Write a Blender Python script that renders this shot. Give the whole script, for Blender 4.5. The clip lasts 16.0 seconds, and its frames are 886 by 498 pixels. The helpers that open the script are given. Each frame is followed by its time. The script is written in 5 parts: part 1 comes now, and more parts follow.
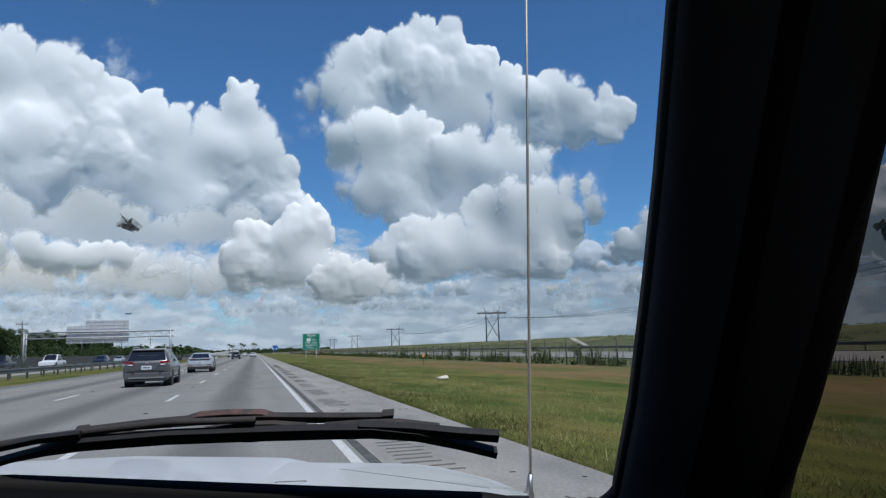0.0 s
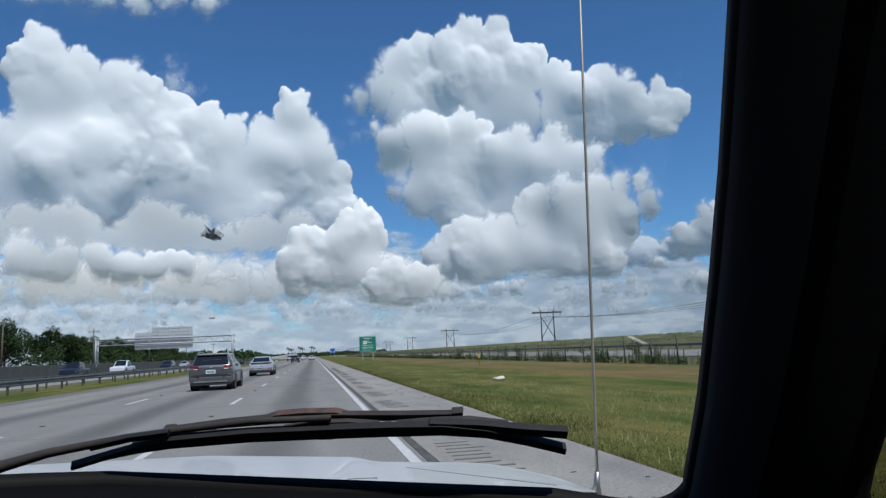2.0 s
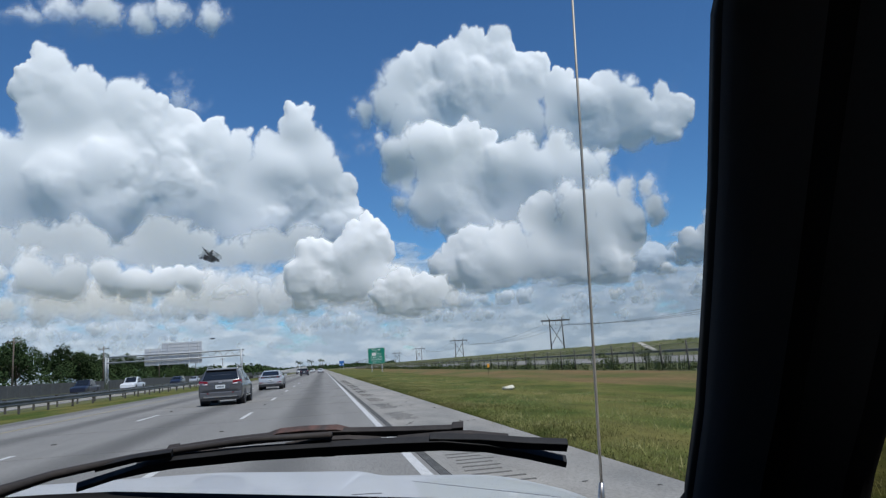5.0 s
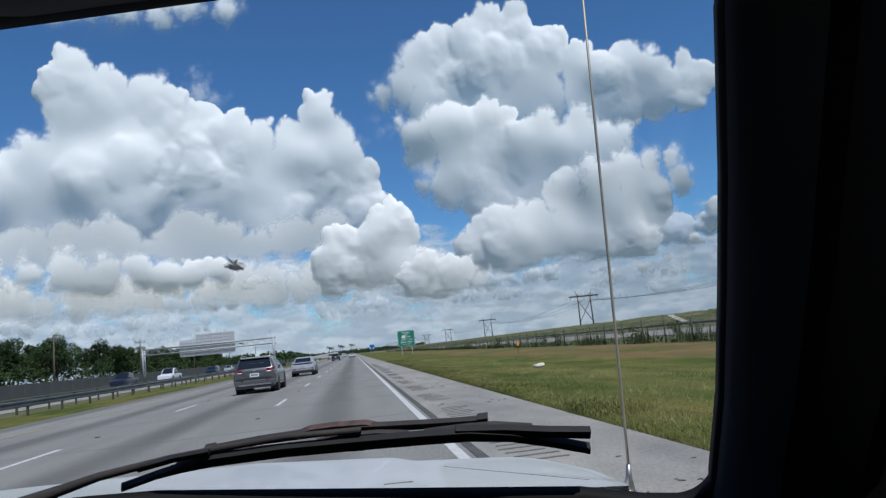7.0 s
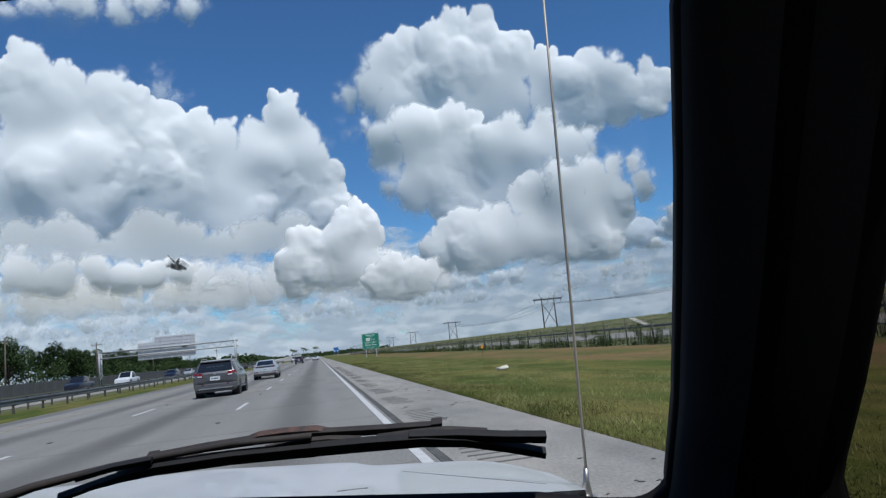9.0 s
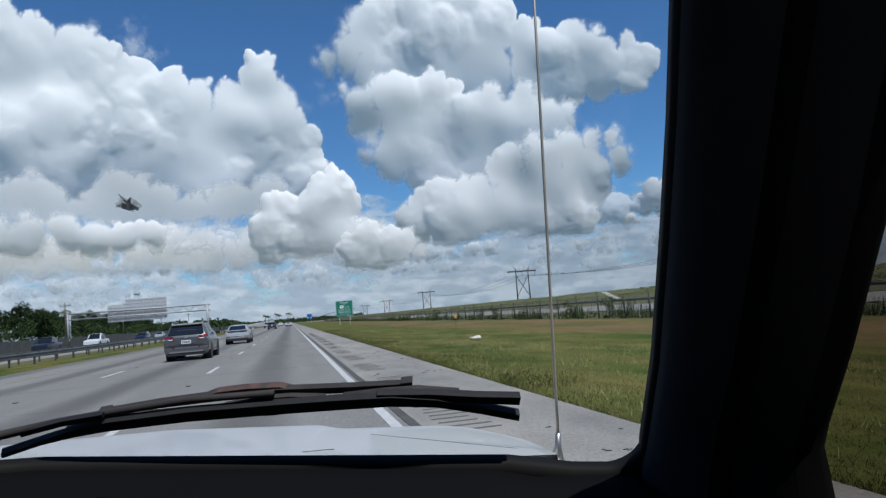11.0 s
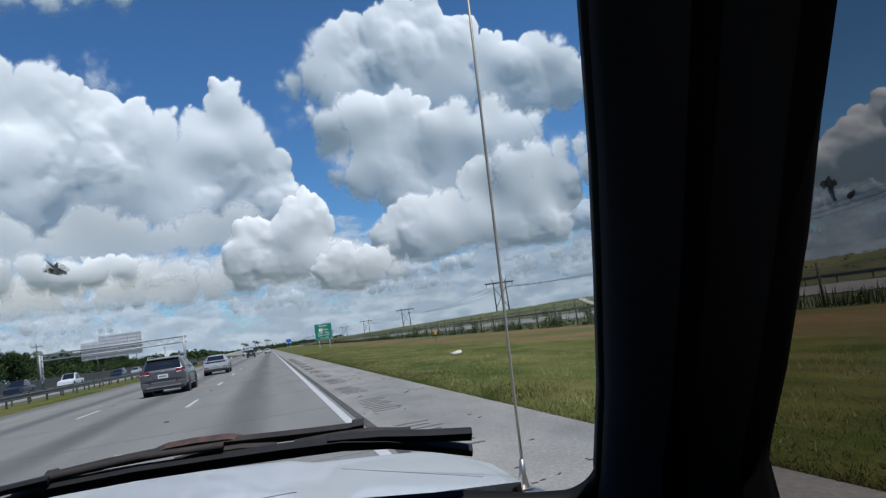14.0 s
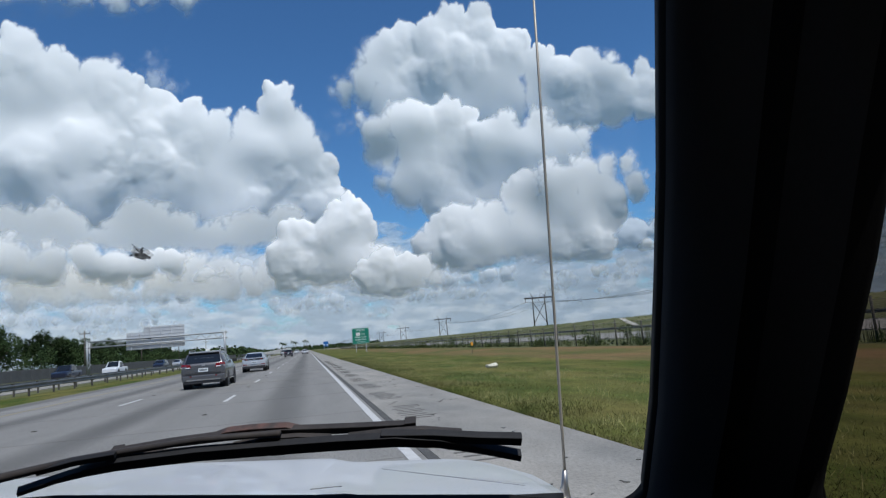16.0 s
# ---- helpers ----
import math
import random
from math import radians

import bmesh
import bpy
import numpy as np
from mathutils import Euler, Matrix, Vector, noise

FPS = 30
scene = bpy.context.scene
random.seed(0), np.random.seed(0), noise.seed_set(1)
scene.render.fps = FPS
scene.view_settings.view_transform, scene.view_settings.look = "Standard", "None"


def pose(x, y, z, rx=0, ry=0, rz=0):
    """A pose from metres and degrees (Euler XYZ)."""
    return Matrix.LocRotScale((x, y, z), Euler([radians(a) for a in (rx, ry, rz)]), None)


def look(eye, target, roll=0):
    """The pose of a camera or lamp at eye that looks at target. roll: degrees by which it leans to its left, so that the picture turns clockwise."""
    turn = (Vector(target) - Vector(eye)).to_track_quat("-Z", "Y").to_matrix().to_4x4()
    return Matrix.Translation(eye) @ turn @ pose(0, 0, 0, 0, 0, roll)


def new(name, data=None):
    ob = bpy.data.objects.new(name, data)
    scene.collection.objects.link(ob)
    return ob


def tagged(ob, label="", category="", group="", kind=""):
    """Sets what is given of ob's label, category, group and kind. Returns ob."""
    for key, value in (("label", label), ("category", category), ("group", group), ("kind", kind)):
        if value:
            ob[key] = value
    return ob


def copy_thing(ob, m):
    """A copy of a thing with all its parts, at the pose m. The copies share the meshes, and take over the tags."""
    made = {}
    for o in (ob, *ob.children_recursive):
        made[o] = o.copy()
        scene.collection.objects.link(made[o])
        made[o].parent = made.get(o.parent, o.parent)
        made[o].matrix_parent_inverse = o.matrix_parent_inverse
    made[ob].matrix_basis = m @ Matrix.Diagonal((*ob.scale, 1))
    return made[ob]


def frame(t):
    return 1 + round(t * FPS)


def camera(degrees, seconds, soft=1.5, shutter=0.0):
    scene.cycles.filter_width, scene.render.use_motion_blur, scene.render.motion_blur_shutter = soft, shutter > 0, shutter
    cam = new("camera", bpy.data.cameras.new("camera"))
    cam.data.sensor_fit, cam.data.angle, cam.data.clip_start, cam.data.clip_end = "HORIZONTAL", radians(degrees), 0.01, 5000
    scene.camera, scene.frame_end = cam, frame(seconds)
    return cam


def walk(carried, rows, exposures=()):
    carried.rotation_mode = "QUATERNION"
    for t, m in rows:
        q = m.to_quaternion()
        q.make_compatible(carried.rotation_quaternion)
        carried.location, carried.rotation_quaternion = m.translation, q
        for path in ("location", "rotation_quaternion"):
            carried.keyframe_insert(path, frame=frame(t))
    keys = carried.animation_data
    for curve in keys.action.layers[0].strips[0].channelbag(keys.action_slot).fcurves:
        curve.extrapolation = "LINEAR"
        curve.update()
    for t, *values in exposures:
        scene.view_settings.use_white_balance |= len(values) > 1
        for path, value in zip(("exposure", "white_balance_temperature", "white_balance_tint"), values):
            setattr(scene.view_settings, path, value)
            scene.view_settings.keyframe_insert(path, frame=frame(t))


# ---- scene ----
# The camera is held by hand inside a car; x right, y along the road, z up.
cam = camera(66.3, 16.0, soft=1.3)
PATH = [  # seconds, x, y, z, yaw to the left, pitch up, roll
    (0.0, 0.004, -0.048, 1.305, -15.54, 8.22, -1.72),
    (0.5, -0.007, -0.062, 1.308, -13.76, 9.08, -2.48),
    (1.0, -0.001, -0.068, 1.310, -13.55, 9.41, -3.94),
    (1.5, -0.010, -0.062, 1.306, -11.79, 8.40, -3.33),
    (2.0, -0.015, -0.064, 1.303, -11.06, 8.46, -2.59),
    (2.5, -0.022, -0.068, 1.299, -9.49, 7.06, -1.99),
    (3.0, -0.023, -0.076, 1.300, -9.25, 8.98, -2.83),
    (3.5, -0.023, -0.082, 1.305, -8.66, 9.24, -2.53),
    (4.0, -0.032, -0.072, 1.293, -8.82, 8.90, -1.10),
    (4.5, -0.004, -0.075, 1.314, -10.77, 9.80, -3.59),
    (4.7, -0.005, -0.075, 1.307, -10.53, 9.60, -3.55),
    (6.8, 0.019, -0.093, 1.332, -10.44, 8.48, -7.16),
    (7.0, 0.004, -0.096, 1.325, -8.26, 7.91, -5.94),
    (7.5, 0.008, -0.082, 1.319, -9.31, 7.40, -5.34),
    (8.0, 0.021, -0.076, 1.329, -10.96, 7.74, -5.74),
    (8.5, 0.019, -0.082, 1.327, -11.12, 8.10, -6.08),
    (11.0, 0.029, -0.031, 1.308, -13.03, 5.11, -4.58),
    (11.5, 0.031, -0.029, 1.304, -13.77, 4.93, -4.86),
    (12.0, 0.056, -0.056, 1.344, -14.03, 7.12, -8.13),
    (12.5, 0.070, -0.043, 1.337, -15.45, 5.10, -9.12),
    (13.0, 0.077, -0.048, 1.336, -15.99, 5.44, -9.57),
    (13.5, 0.076, -0.061, 1.350, -16.09, 6.39, -9.25),
    (14.0, 0.070, -0.045, 1.330, -15.21, 6.20, -8.23),
    (14.5, 0.070, -0.049, 1.334, -13.76, 6.41, -7.23),
    (15.0, 0.054, -0.040, 1.322, -12.83, 5.67, -5.22),
    (15.5, 0.037, -0.045, 1.317, -13.13, 6.11, -3.78),
    (16.0, 0.042, -0.058, 1.324, -11.85, 7.47, -4.72),
]


def held(x, y, z, yaw, pitch, roll):
    a, p = radians(yaw), radians(pitch)
    way = Vector((-math.sin(a) * math.cos(p), math.cos(a) * math.cos(p), math.sin(p)))
    return look((x, y, z), Vector((x, y, z)) + way, roll)


walk(cam, [(r[0], held(*r[1:])) for r in PATH])

# ---- daylight ----
SUN = Vector((0.2, -0.45, 0.87)).normalized()
world = bpy.data.worlds.new("sky")
scene.world = world
world.use_nodes = True
wn = world.node_tree.nodes
sky = wn.new("ShaderNodeTexSky")
sky.sky_type, sky.sun_disc = "NISHITA", False
sky.sun_elevation, sky.sun_rotation = math.asin(SUN.z), math.atan2(SUN.x, SUN.y)
sky.air_density, sky.dust_density, sky.ozone_density = 1.0, 0.1, 3.0
wn["Background"].inputs[1].default_value = 0.079
tint = wn.new("ShaderNodeMix")
tint.data_type, tint.blend_type = "RGBA", "MULTIPLY"
tint.inputs[0].default_value, tint.inputs[7].default_value = 1.0, (0.58, 0.97, 1.32, 1)
world.node_tree.links.new(sky.outputs[0], tint.inputs[6])
world.node_tree.links.new(tint.outputs[2], wn["Background"].inputs[0])
lamp = bpy.data.lights.new("sun", "SUN")
lamp.energy, lamp.angle, lamp.color = 4.0, radians(0.6), (1.0, 0.985, 0.96)
new("sun", lamp).matrix_world = look(SUN * 100, (0, 0, 0))
scene.view_settings.exposure = 0.0
scene.cycles.transparent_max_bounces = 24


# ---- materials ----
def mat(name, color, rough=0.8, metal=0.0, spec=0.5, coat=0.0, vary=0.0, scale=3.0, fine=0.0, fine_scale=40.0, bump=0.0,
        bump_scale=60.0, second=None, second_scale=0.5, sharp=0.5, stretch=(1, 1, 1), rand=0.0, emit=0.0):
    """Principled surface: a base colour, broad variation towards a second colour, fine grain, relief."""
    m = bpy.data.materials.new(name)
    m.use_nodes = True
    n, k = m.node_tree.nodes, m.node_tree.links
    b = n["Principled BSDF"]
    b.inputs["Roughness"].default_value = rough
    b.inputs["Metallic"].default_value = metal
    b.inputs["Specular IOR Level"].default_value = spec
    b.inputs["Coat Weight"].default_value = coat
    co = n.new("ShaderNodeTexCoord")
    mp = n.new("ShaderNodeMapping")
    mp.inputs["Scale"].default_value = stretch
    k.new(co.outputs["Object"], mp.inputs["Vector"])

    def tex(s, detail=4.0):
        t = n.new("ShaderNodeTexNoise")
        t.inputs["Scale"].default_value, t.inputs["Detail"].default_value = s, detail
        k.new(mp.outputs[0], t.inputs["Vector"])
        return t.outputs["Fac"]

    def blend(fac, a, c, mode="MIX"):
        x = n.new("ShaderNodeMix")
        x.data_type, x.blend_type = "RGBA", mode
        for sock, v in ((x.inputs[0], fac), (x.inputs[6], a), (x.inputs[7], c)):
            if hasattr(v, "links"):
                k.new(v, sock)
            else:
                sock.default_value = v
        return x.outputs[2]

    def ramp(fac, lo, hi):
        r = n.new("ShaderNodeMapRange")
        r.inputs[1].default_value, r.inputs[2].default_value = lo, hi
        k.new(fac, r.inputs[0])
        return r.outputs[0]

    out = (*color, 1)
    if second:
        w = 0.5 - 0.45 * sharp
        out = blend(ramp(tex(second_scale, 6), 0.5 - w * 0.6, 0.5 + w * 0.6), out, (*second, 1))
    if vary:
        out = blend(ramp(tex(scale), 0.3, 0.7), out, tuple(max(0, c * (1 - vary)) for c in color) + (1,)) if not second else \
            blend(vary, out, tex(scale), "OVERLAY")
    if fine:
        out = blend(fine, out, tex(fine_scale, 2), "OVERLAY")
    if rand:
        info = n.new("ShaderNodeObjectInfo")
        hsv = n.new("ShaderNodeHueSaturation")
        r = n.new("ShaderNodeMapRange")
        r.inputs[3].default_value, r.inputs[4].default_value = 1 - rand, 1 + rand
        k.new(info.outputs["Random"], r.inputs[0])
        k.new(r.outputs[0], hsv.inputs["Value"])
        if hasattr(out, "links"):
            k.new(out, hsv.inputs["Color"])
        else:
            hsv.inputs["Color"].default_value = out
        out = hsv.outputs[0]
    if hasattr(out, "links"):
        k.new(out, b.inputs["Base Color"])
    else:
        b.inputs["Base Color"].default_value = out
    if bump:
        bp = n.new("ShaderNodeBump")
        bp.inputs["Strength"].default_value, bp.inputs["Distance"].default_value = bump, 0.02
        k.new(tex(bump_scale), bp.inputs["Height"])
        k.new(bp.outputs[0], b.inputs["Normal"])
    if emit:
        b.inputs["Emission Color"].default_value, b.inputs["Emission Strength"].default_value = (*color, 1), emit
    return m


def pane(name, tint, gloss, rough=0.0):
    """Thin glass: mostly clear, a little mirror."""
    m = bpy.data.materials.new(name)
    m.use_nodes = True
    n, k = m.node_tree.nodes, m.node_tree.links
    n.remove(n["Principled BSDF"])
    t, g, x = n.new("ShaderNodeBsdfTransparent"), n.new("ShaderNodeBsdfGlossy"), n.new("ShaderNodeMixShader")
    t.inputs[0].default_value = (*tint, 1)
    g.inputs["Roughness"].default_value = rough
    x.inputs[0].default_value = gloss
    k.new(t.outputs[0], x.inputs[1])
    k.new(g.outputs[0], x.inputs[2])
    k.new(x.outputs[0], n["Material Output"].inputs[0])
    return m


def cloud_mat(name, color, through_light, grain=90.0):
    """Cloud: scatters light on both sides; thin where the sheet's cover is low, frayed by fine noise."""
    m = bpy.data.materials.new(name)
    m.use_nodes = True
    n, k = m.node_tree.nodes, m.node_tree.links
    n.remove(n["Principled BSDF"])
    d, t, x, clear, y = (n.new("ShaderNode" + s) for s in ("BsdfDiffuse", "BsdfTranslucent", "MixShader", "BsdfTransparent", "MixShader"))
    d.inputs[0].default_value = t.inputs[0].default_value = (*color, 1)
    x.inputs[0].default_value = through_light
    co, no, cover = n.new("ShaderNodeTexCoord"), n.new("ShaderNodeTexNoise"), n.new("ShaderNodeAttribute")
    cover.attribute_name = "cover"
    no.inputs["Scale"].default_value, no.inputs["Detail"].default_value, no.inputs["Roughness"].default_value = 1 / grain, 6, 0.62
    k.new(co.outputs["Object"], no.inputs["Vector"])
    fray, r = n.new("ShaderNodeMath"), n.new("ShaderNodeMapRange")
    fray.operation = "MULTIPLY_ADD"
    k.new(no.outputs["Fac"], fray.inputs[0])
    fray.inputs[1].default_value = 0.5
    k.new(cover.outputs["Fac"], fray.inputs[2])
    r.interpolation_type = "SMOOTHSTEP"
    r.inputs[1].default_value, r.inputs[2].default_value = 0.26, 1.02
    k.new(fray.outputs[0], r.inputs[0])
    k.new(d.outputs[0], x.inputs[1])
    k.new(t.outputs[0], x.inputs[2])
    k.new(r.outputs[0], y.inputs[0])
    k.new(clear.outputs[0], y.inputs[1])
    k.new(x.outputs[0], y.inputs[2])
    k.new(y.outputs[0], n["Material Output"].inputs[0])
    return m


M_CLOUD = cloud_mat("cloud_white", (0.985, 0.97, 0.95), 0.3)
# Far clouds: the blue cast of distance haze is put into their colour.
M_FARCLOUD = cloud_mat("far_cloud_hazed", (0.84, 0.885, 0.93), 0.36, 60.0)


def haze_bank(name):
    """Far broken cloud near the horizon: dense low down, thinning upwards, in long flat streaks."""
    m = bpy.data.materials.new(name)
    m.use_nodes = True
    n, k = m.node_tree.nodes, m.node_tree.links
    n.remove(n["Principled BSDF"])
    co, sep = n.new("ShaderNodeTexCoord"), n.new("ShaderNodeSeparateXYZ")
    k.new(co.outputs["Object"], sep.inputs[0])

    def streaks(wide, tall, seed, rough):
        mp, t = n.new("ShaderNodeMapping"), n.new("ShaderNodeTexNoise")
        mp.inputs["Scale"].default_value = (1 / wide, 1 / wide, 1 / tall)
        mp.inputs["Location"].default_value = (seed, seed * 2.3, seed * 0.7)
        t.inputs["Scale"].default_value, t.inputs["Detail"].default_value, t.inputs["Roughness"].default_value = 1, 9, rough
        k.new(co.outputs["Object"], mp.inputs[0])
        k.new(mp.outputs[0], t.inputs["Vector"])
        return t.outputs["Fac"]

    def span(v, a, b, c=0.0, d=1.0, soft=True):
        r = n.new("ShaderNodeMapRange")
        r.interpolation_type = "SMOOTHSTEP" if soft else "LINEAR"
        for i, x in enumerate((a, b, c, d)):
            r.inputs[i + 1].default_value = x
        k.new(v, r.inputs[0])
        return r.outputs[0]
    add = n.new("ShaderNodeMath")
    k.new(streaks(280, 120, 3.1, 0.52), add.inputs[0])
    curve = n.new("ShaderNodeFloatCurve")
    pts = curve.mapping.curves[0].points
    pts[0].location, pts[1].location = (0.0, 0.85), (1.0, 0.0)
    for p in ((0.16, 0.72), (0.5, 0.58), (0.8, 0.42)):
        pts.new(*p)
    curve.mapping.update()
    k.new(span(sep.outputs["Z"], 0, 960, soft=False), curve.inputs["Value"])
    k.new(curve.outputs[0], add.inputs[1])
    thick = span(add.outputs[0], 0.88, 1.12)
    # Horizon haze is painted in: two close blue-grey tones as diffuse colour.
    tone = n.new("ShaderNodeMix")
    tone.data_type = "RGBA"
    tone.inputs[6].default_value, tone.inputs[7].default_value = (0.5, 0.585, 0.67, 1), (0.7, 0.755, 0.81, 1)
    k.new(span(streaks(230, 85, 8.7, 0.55), 0.42, 0.62), tone.inputs[0])
    bp, d, clear, x = (n.new("ShaderNode" + s) for s in ("Bump", "BsdfDiffuse", "BsdfTransparent", "MixShader"))
    bp.inputs["Strength"].default_value, bp.inputs["Distance"].default_value = 0.15, 60
    k.new(add.outputs[0], bp.inputs["Height"])
    k.new(bp.outputs[0], d.inputs["Normal"])
    k.new(tone.outputs[2], d.inputs[0])
    k.new(thick, x.inputs[0])
    k.new(clear.outputs[0], x.inputs[1])
    k.new(d.outputs[0], x.inputs[2])
    k.new(x.outputs[0], n["Material Output"].inputs[0])
    return m


M_HAZE = haze_bank("hazed_cloud_bank")
M_GROUND = mat("field_grass", (0.068, 0.082, 0.032), 0.95, second=(0.15, 0.145, 0.075), second_scale=0.12, sharp=0.3, vary=0.35, scale=1.5, fine=0.5, fine_scale=25, bump=0.6, bump_scale=20, spec=0.1)
M_VERGE = mat("mown_verge_grass", (0.05, 0.075, 0.013), 0.95, second=(0.135, 0.12, 0.036), second_scale=0.45, sharp=0.55, vary=0.55, scale=1.6, fine=0.6, fine_scale=30, bump=0.8, bump_scale=25, spec=0.1, stretch=(1, 0.35, 1))
M_DIRT = mat("bare_reddish_soil", (0.18, 0.112, 0.055), 0.95, second=(0.085, 0.098, 0.028), second_scale=0.3, sharp=0.5, vary=0.3, scale=2.5, fine=0.4, fine_scale=20, bump=0.6, bump_scale=15, spec=0.1, stretch=(1, 0.25, 1))
M_ROAD = mat("worn_concrete_pavement", (0.232, 0.224, 0.208), 0.85, second=(0.19, 0.183, 0.17), second_scale=0.25, sharp=0.2, vary=0.25, scale=1.2, fine=0.35, fine_scale=45, bump=0.25, bump_scale=90, stretch=(1, 0.12, 1), spec=0.3)
M_SHOULDER = mat("pale_concrete_shoulder", (0.3, 0.28, 0.248), 0.88, second=(0.2, 0.195, 0.18), second_scale=0.6, sharp=0.45, vary=0.3, scale=2.0, fine=0.4, fine_scale=40, bump=0.3, bump_scale=80, stretch=(1, 0.4, 1), spec=0.3)


def lane_stains(m, first, lane):
    """Oil and rubber darken the middle of each lane, and less so the wheel tracks."""
    n, k = m.node_tree.nodes, m.node_tree.links
    base = n["Principled BSDF"].inputs["Base Color"]
    was = base.links[0].from_socket
    co, sep, no = n.new("ShaderNodeTexCoord"), n.new("ShaderNodeSeparateXYZ"), n.new("ShaderNodeTexNoise")
    mp = n.new("ShaderNodeMapping")
    mp.inputs["Scale"].default_value = (1, 0.05, 1)
    no.inputs["Scale"].default_value, no.inputs["Detail"].default_value = 1.2, 5
    k.new(co.outputs["Object"], sep.inputs[0])
    k.new(co.outputs["Object"], mp.inputs[0])
    k.new(mp.outputs[0], no.inputs["Vector"])

    def op(kind, a, b):
        x = n.new("ShaderNodeMath")
        x.operation = kind
        for s, v in zip(x.inputs, (a, b)):
            if hasattr(v, "links"):
                k.new(v, s)
            else:
                s.default_value = v
        return x.outputs[0]
    off = op("PINGPONG", op("ADD", sep.outputs["X"], -first), lane / 2)
    wide = op("ADD", off, op("MULTIPLY", op("ADD", no.outputs["Fac"], -0.5), 0.5))
    r = n.new("ShaderNodeMapRange")
    r.interpolation_type = "SMOOTHERSTEP"
    r.inputs[1].default_value, r.inputs[2].default_value, r.inputs[3].default_value, r.inputs[4].default_value = 0.0, 0.95, 0.6, 1.0
    k.new(wide, r.inputs[0])
    mix = n.new("ShaderNodeMix")
    mix.data_type, mix.blend_type = "RGBA", "MULTIPLY"
    mix.inputs[0].default_value = 1.0
    k.new(was, mix.inputs[6])
    k.new(r.outputs[0], mix.inputs[7])
    k.new(mix.outputs[2], base)


lane_stains(M_ROAD, -0.65, 3.6)
M_PAINT = mat("white_road_paint", (0.56, 0.555, 0.54), 0.7, vary=0.2, scale=6, fine=0.4, fine_scale=50, bump=0.2)
M_YELLOW = mat("yellow_road_paint", (0.33, 0.28, 0.17), 0.7, vary=0.3, scale=4, fine=0.4)
M_TAR = mat("dark_milled_asphalt", (0.11, 0.107, 0.1), 0.9, vary=0.5, scale=3, fine=0.5, fine_scale=60, bump=0.8, bump_scale=70)
# Shade inside the rumble grooves, given as a dark base colour.
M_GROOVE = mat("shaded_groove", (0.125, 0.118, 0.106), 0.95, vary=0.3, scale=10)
M_JOINT = mat("sealed_slab_joint", (0.2, 0.19, 0.175), 0.95, vary=0.3, scale=10)
M_RAIL = mat("galvanised_steel", (0.17, 0.18, 0.19), 0.45, metal=0.6, vary=0.3, scale=1.0, fine=0.3, fine_scale=20)
M_STEEL = mat("grey_gantry_steel", (0.4, 0.42, 0.435), 0.55, metal=0.3, vary=0.2, scale=1.0, fine=0.2)
M_POST = mat("weathered_fence_post", (0.07, 0.065, 0.055), 0.85, vary=0.3, scale=5, rand=0.25)
M_WIRE = mat("fence_wire", (0.2, 0.2, 0.2), 0.6, metal=0.5)
M_PYLON = mat("dark_weathered_timber", (0.06, 0.057, 0.055), 0.85, vary=0.3, scale=1)
M_GREEN = mat("green_sign_sheeting", (0.0, 0.19, 0.125), 0.45, vary=0.1, scale=2)
M_BLUE = mat("blue_sign_sheeting", (0.01, 0.12, 0.4), 0.45, vary=0.1, scale=2)
M_LETTER = mat("white_sign_legend", (0.82, 0.82, 0.8), 0.5)
M_ALU = mat("bare_aluminium_sign_back", (0.62, 0.63, 0.64), 0.5, metal=0.3, vary=0.15, scale=2)
M_LEAF = mat("tree_foliage", (0.028, 0.05, 0.022), 0.95, second=(0.05, 0.075, 0.028), second_scale=0.25, sharp=0.3, rand=0.3, spec=0.05)
M_WEED = mat("weed_foliage", (0.06, 0.09, 0.025), 0.85, second=(0.1, 0.12, 0.035), second_scale=0.6, rand=0.3, spec=0.2)
M_STRAW = mat("grass_blades", (0.054, 0.078, 0.013), 0.85, second=(0.17, 0.15, 0.06), second_scale=0.45, sharp=0.35, spec=0.2)
M_BARK = mat("bark", (0.12, 0.1, 0.08), 0.9, vary=0.3, scale=4)
M_LEVEE = mat("levee_grass", (0.1, 0.135, 0.035), 0.95, second=(0.15, 0.16, 0.06), second_scale=0.05, sharp=0.2, vary=0.4, scale=0.3, fine=0.4, fine_scale=2, bump=0.8, bump_scale=2, spec=0.1)
M_WALL = mat("grey_noise_wall", (0.11, 0.112, 0.112), 0.9, vary=0.25, scale=0.4, fine=0.3, fine_scale=6)
M_PLASTIC = mat("black_trim_plastic", (0.009, 0.0092, 0.0102), 0.7, vary=0.2, scale=8, fine=0.3, fine_scale=200, bump=0.04, bump_scale=300, spec=0.25)
M_TRIM = mat("slate_pillar_plastic", (0.034, 0.035, 0.039), 0.75, vary=0.15, scale=8, bump=0.04, bump_scale=300, spec=0.2)
M_DASH = mat("black_dashboard_plastic", (0.0032, 0.0032, 0.0036), 0.85, vary=0.2, scale=8, bump=0.04, bump_scale=300, spec=0.1)
M_RUBBER = mat("black_rubber", (0.007, 0.007, 0.0075), 0.75, vary=0.2, scale=20, spec=0.2)
# Wiper blacks are lifted: veiling glare of the windscreen is in the base colour.
M_BLADE = mat("glare_lifted_wiper_rubber", (0.02, 0.02, 0.022), 0.7, vary=0.3, scale=25, fine=0.3, fine_scale=150, spec=0.3)
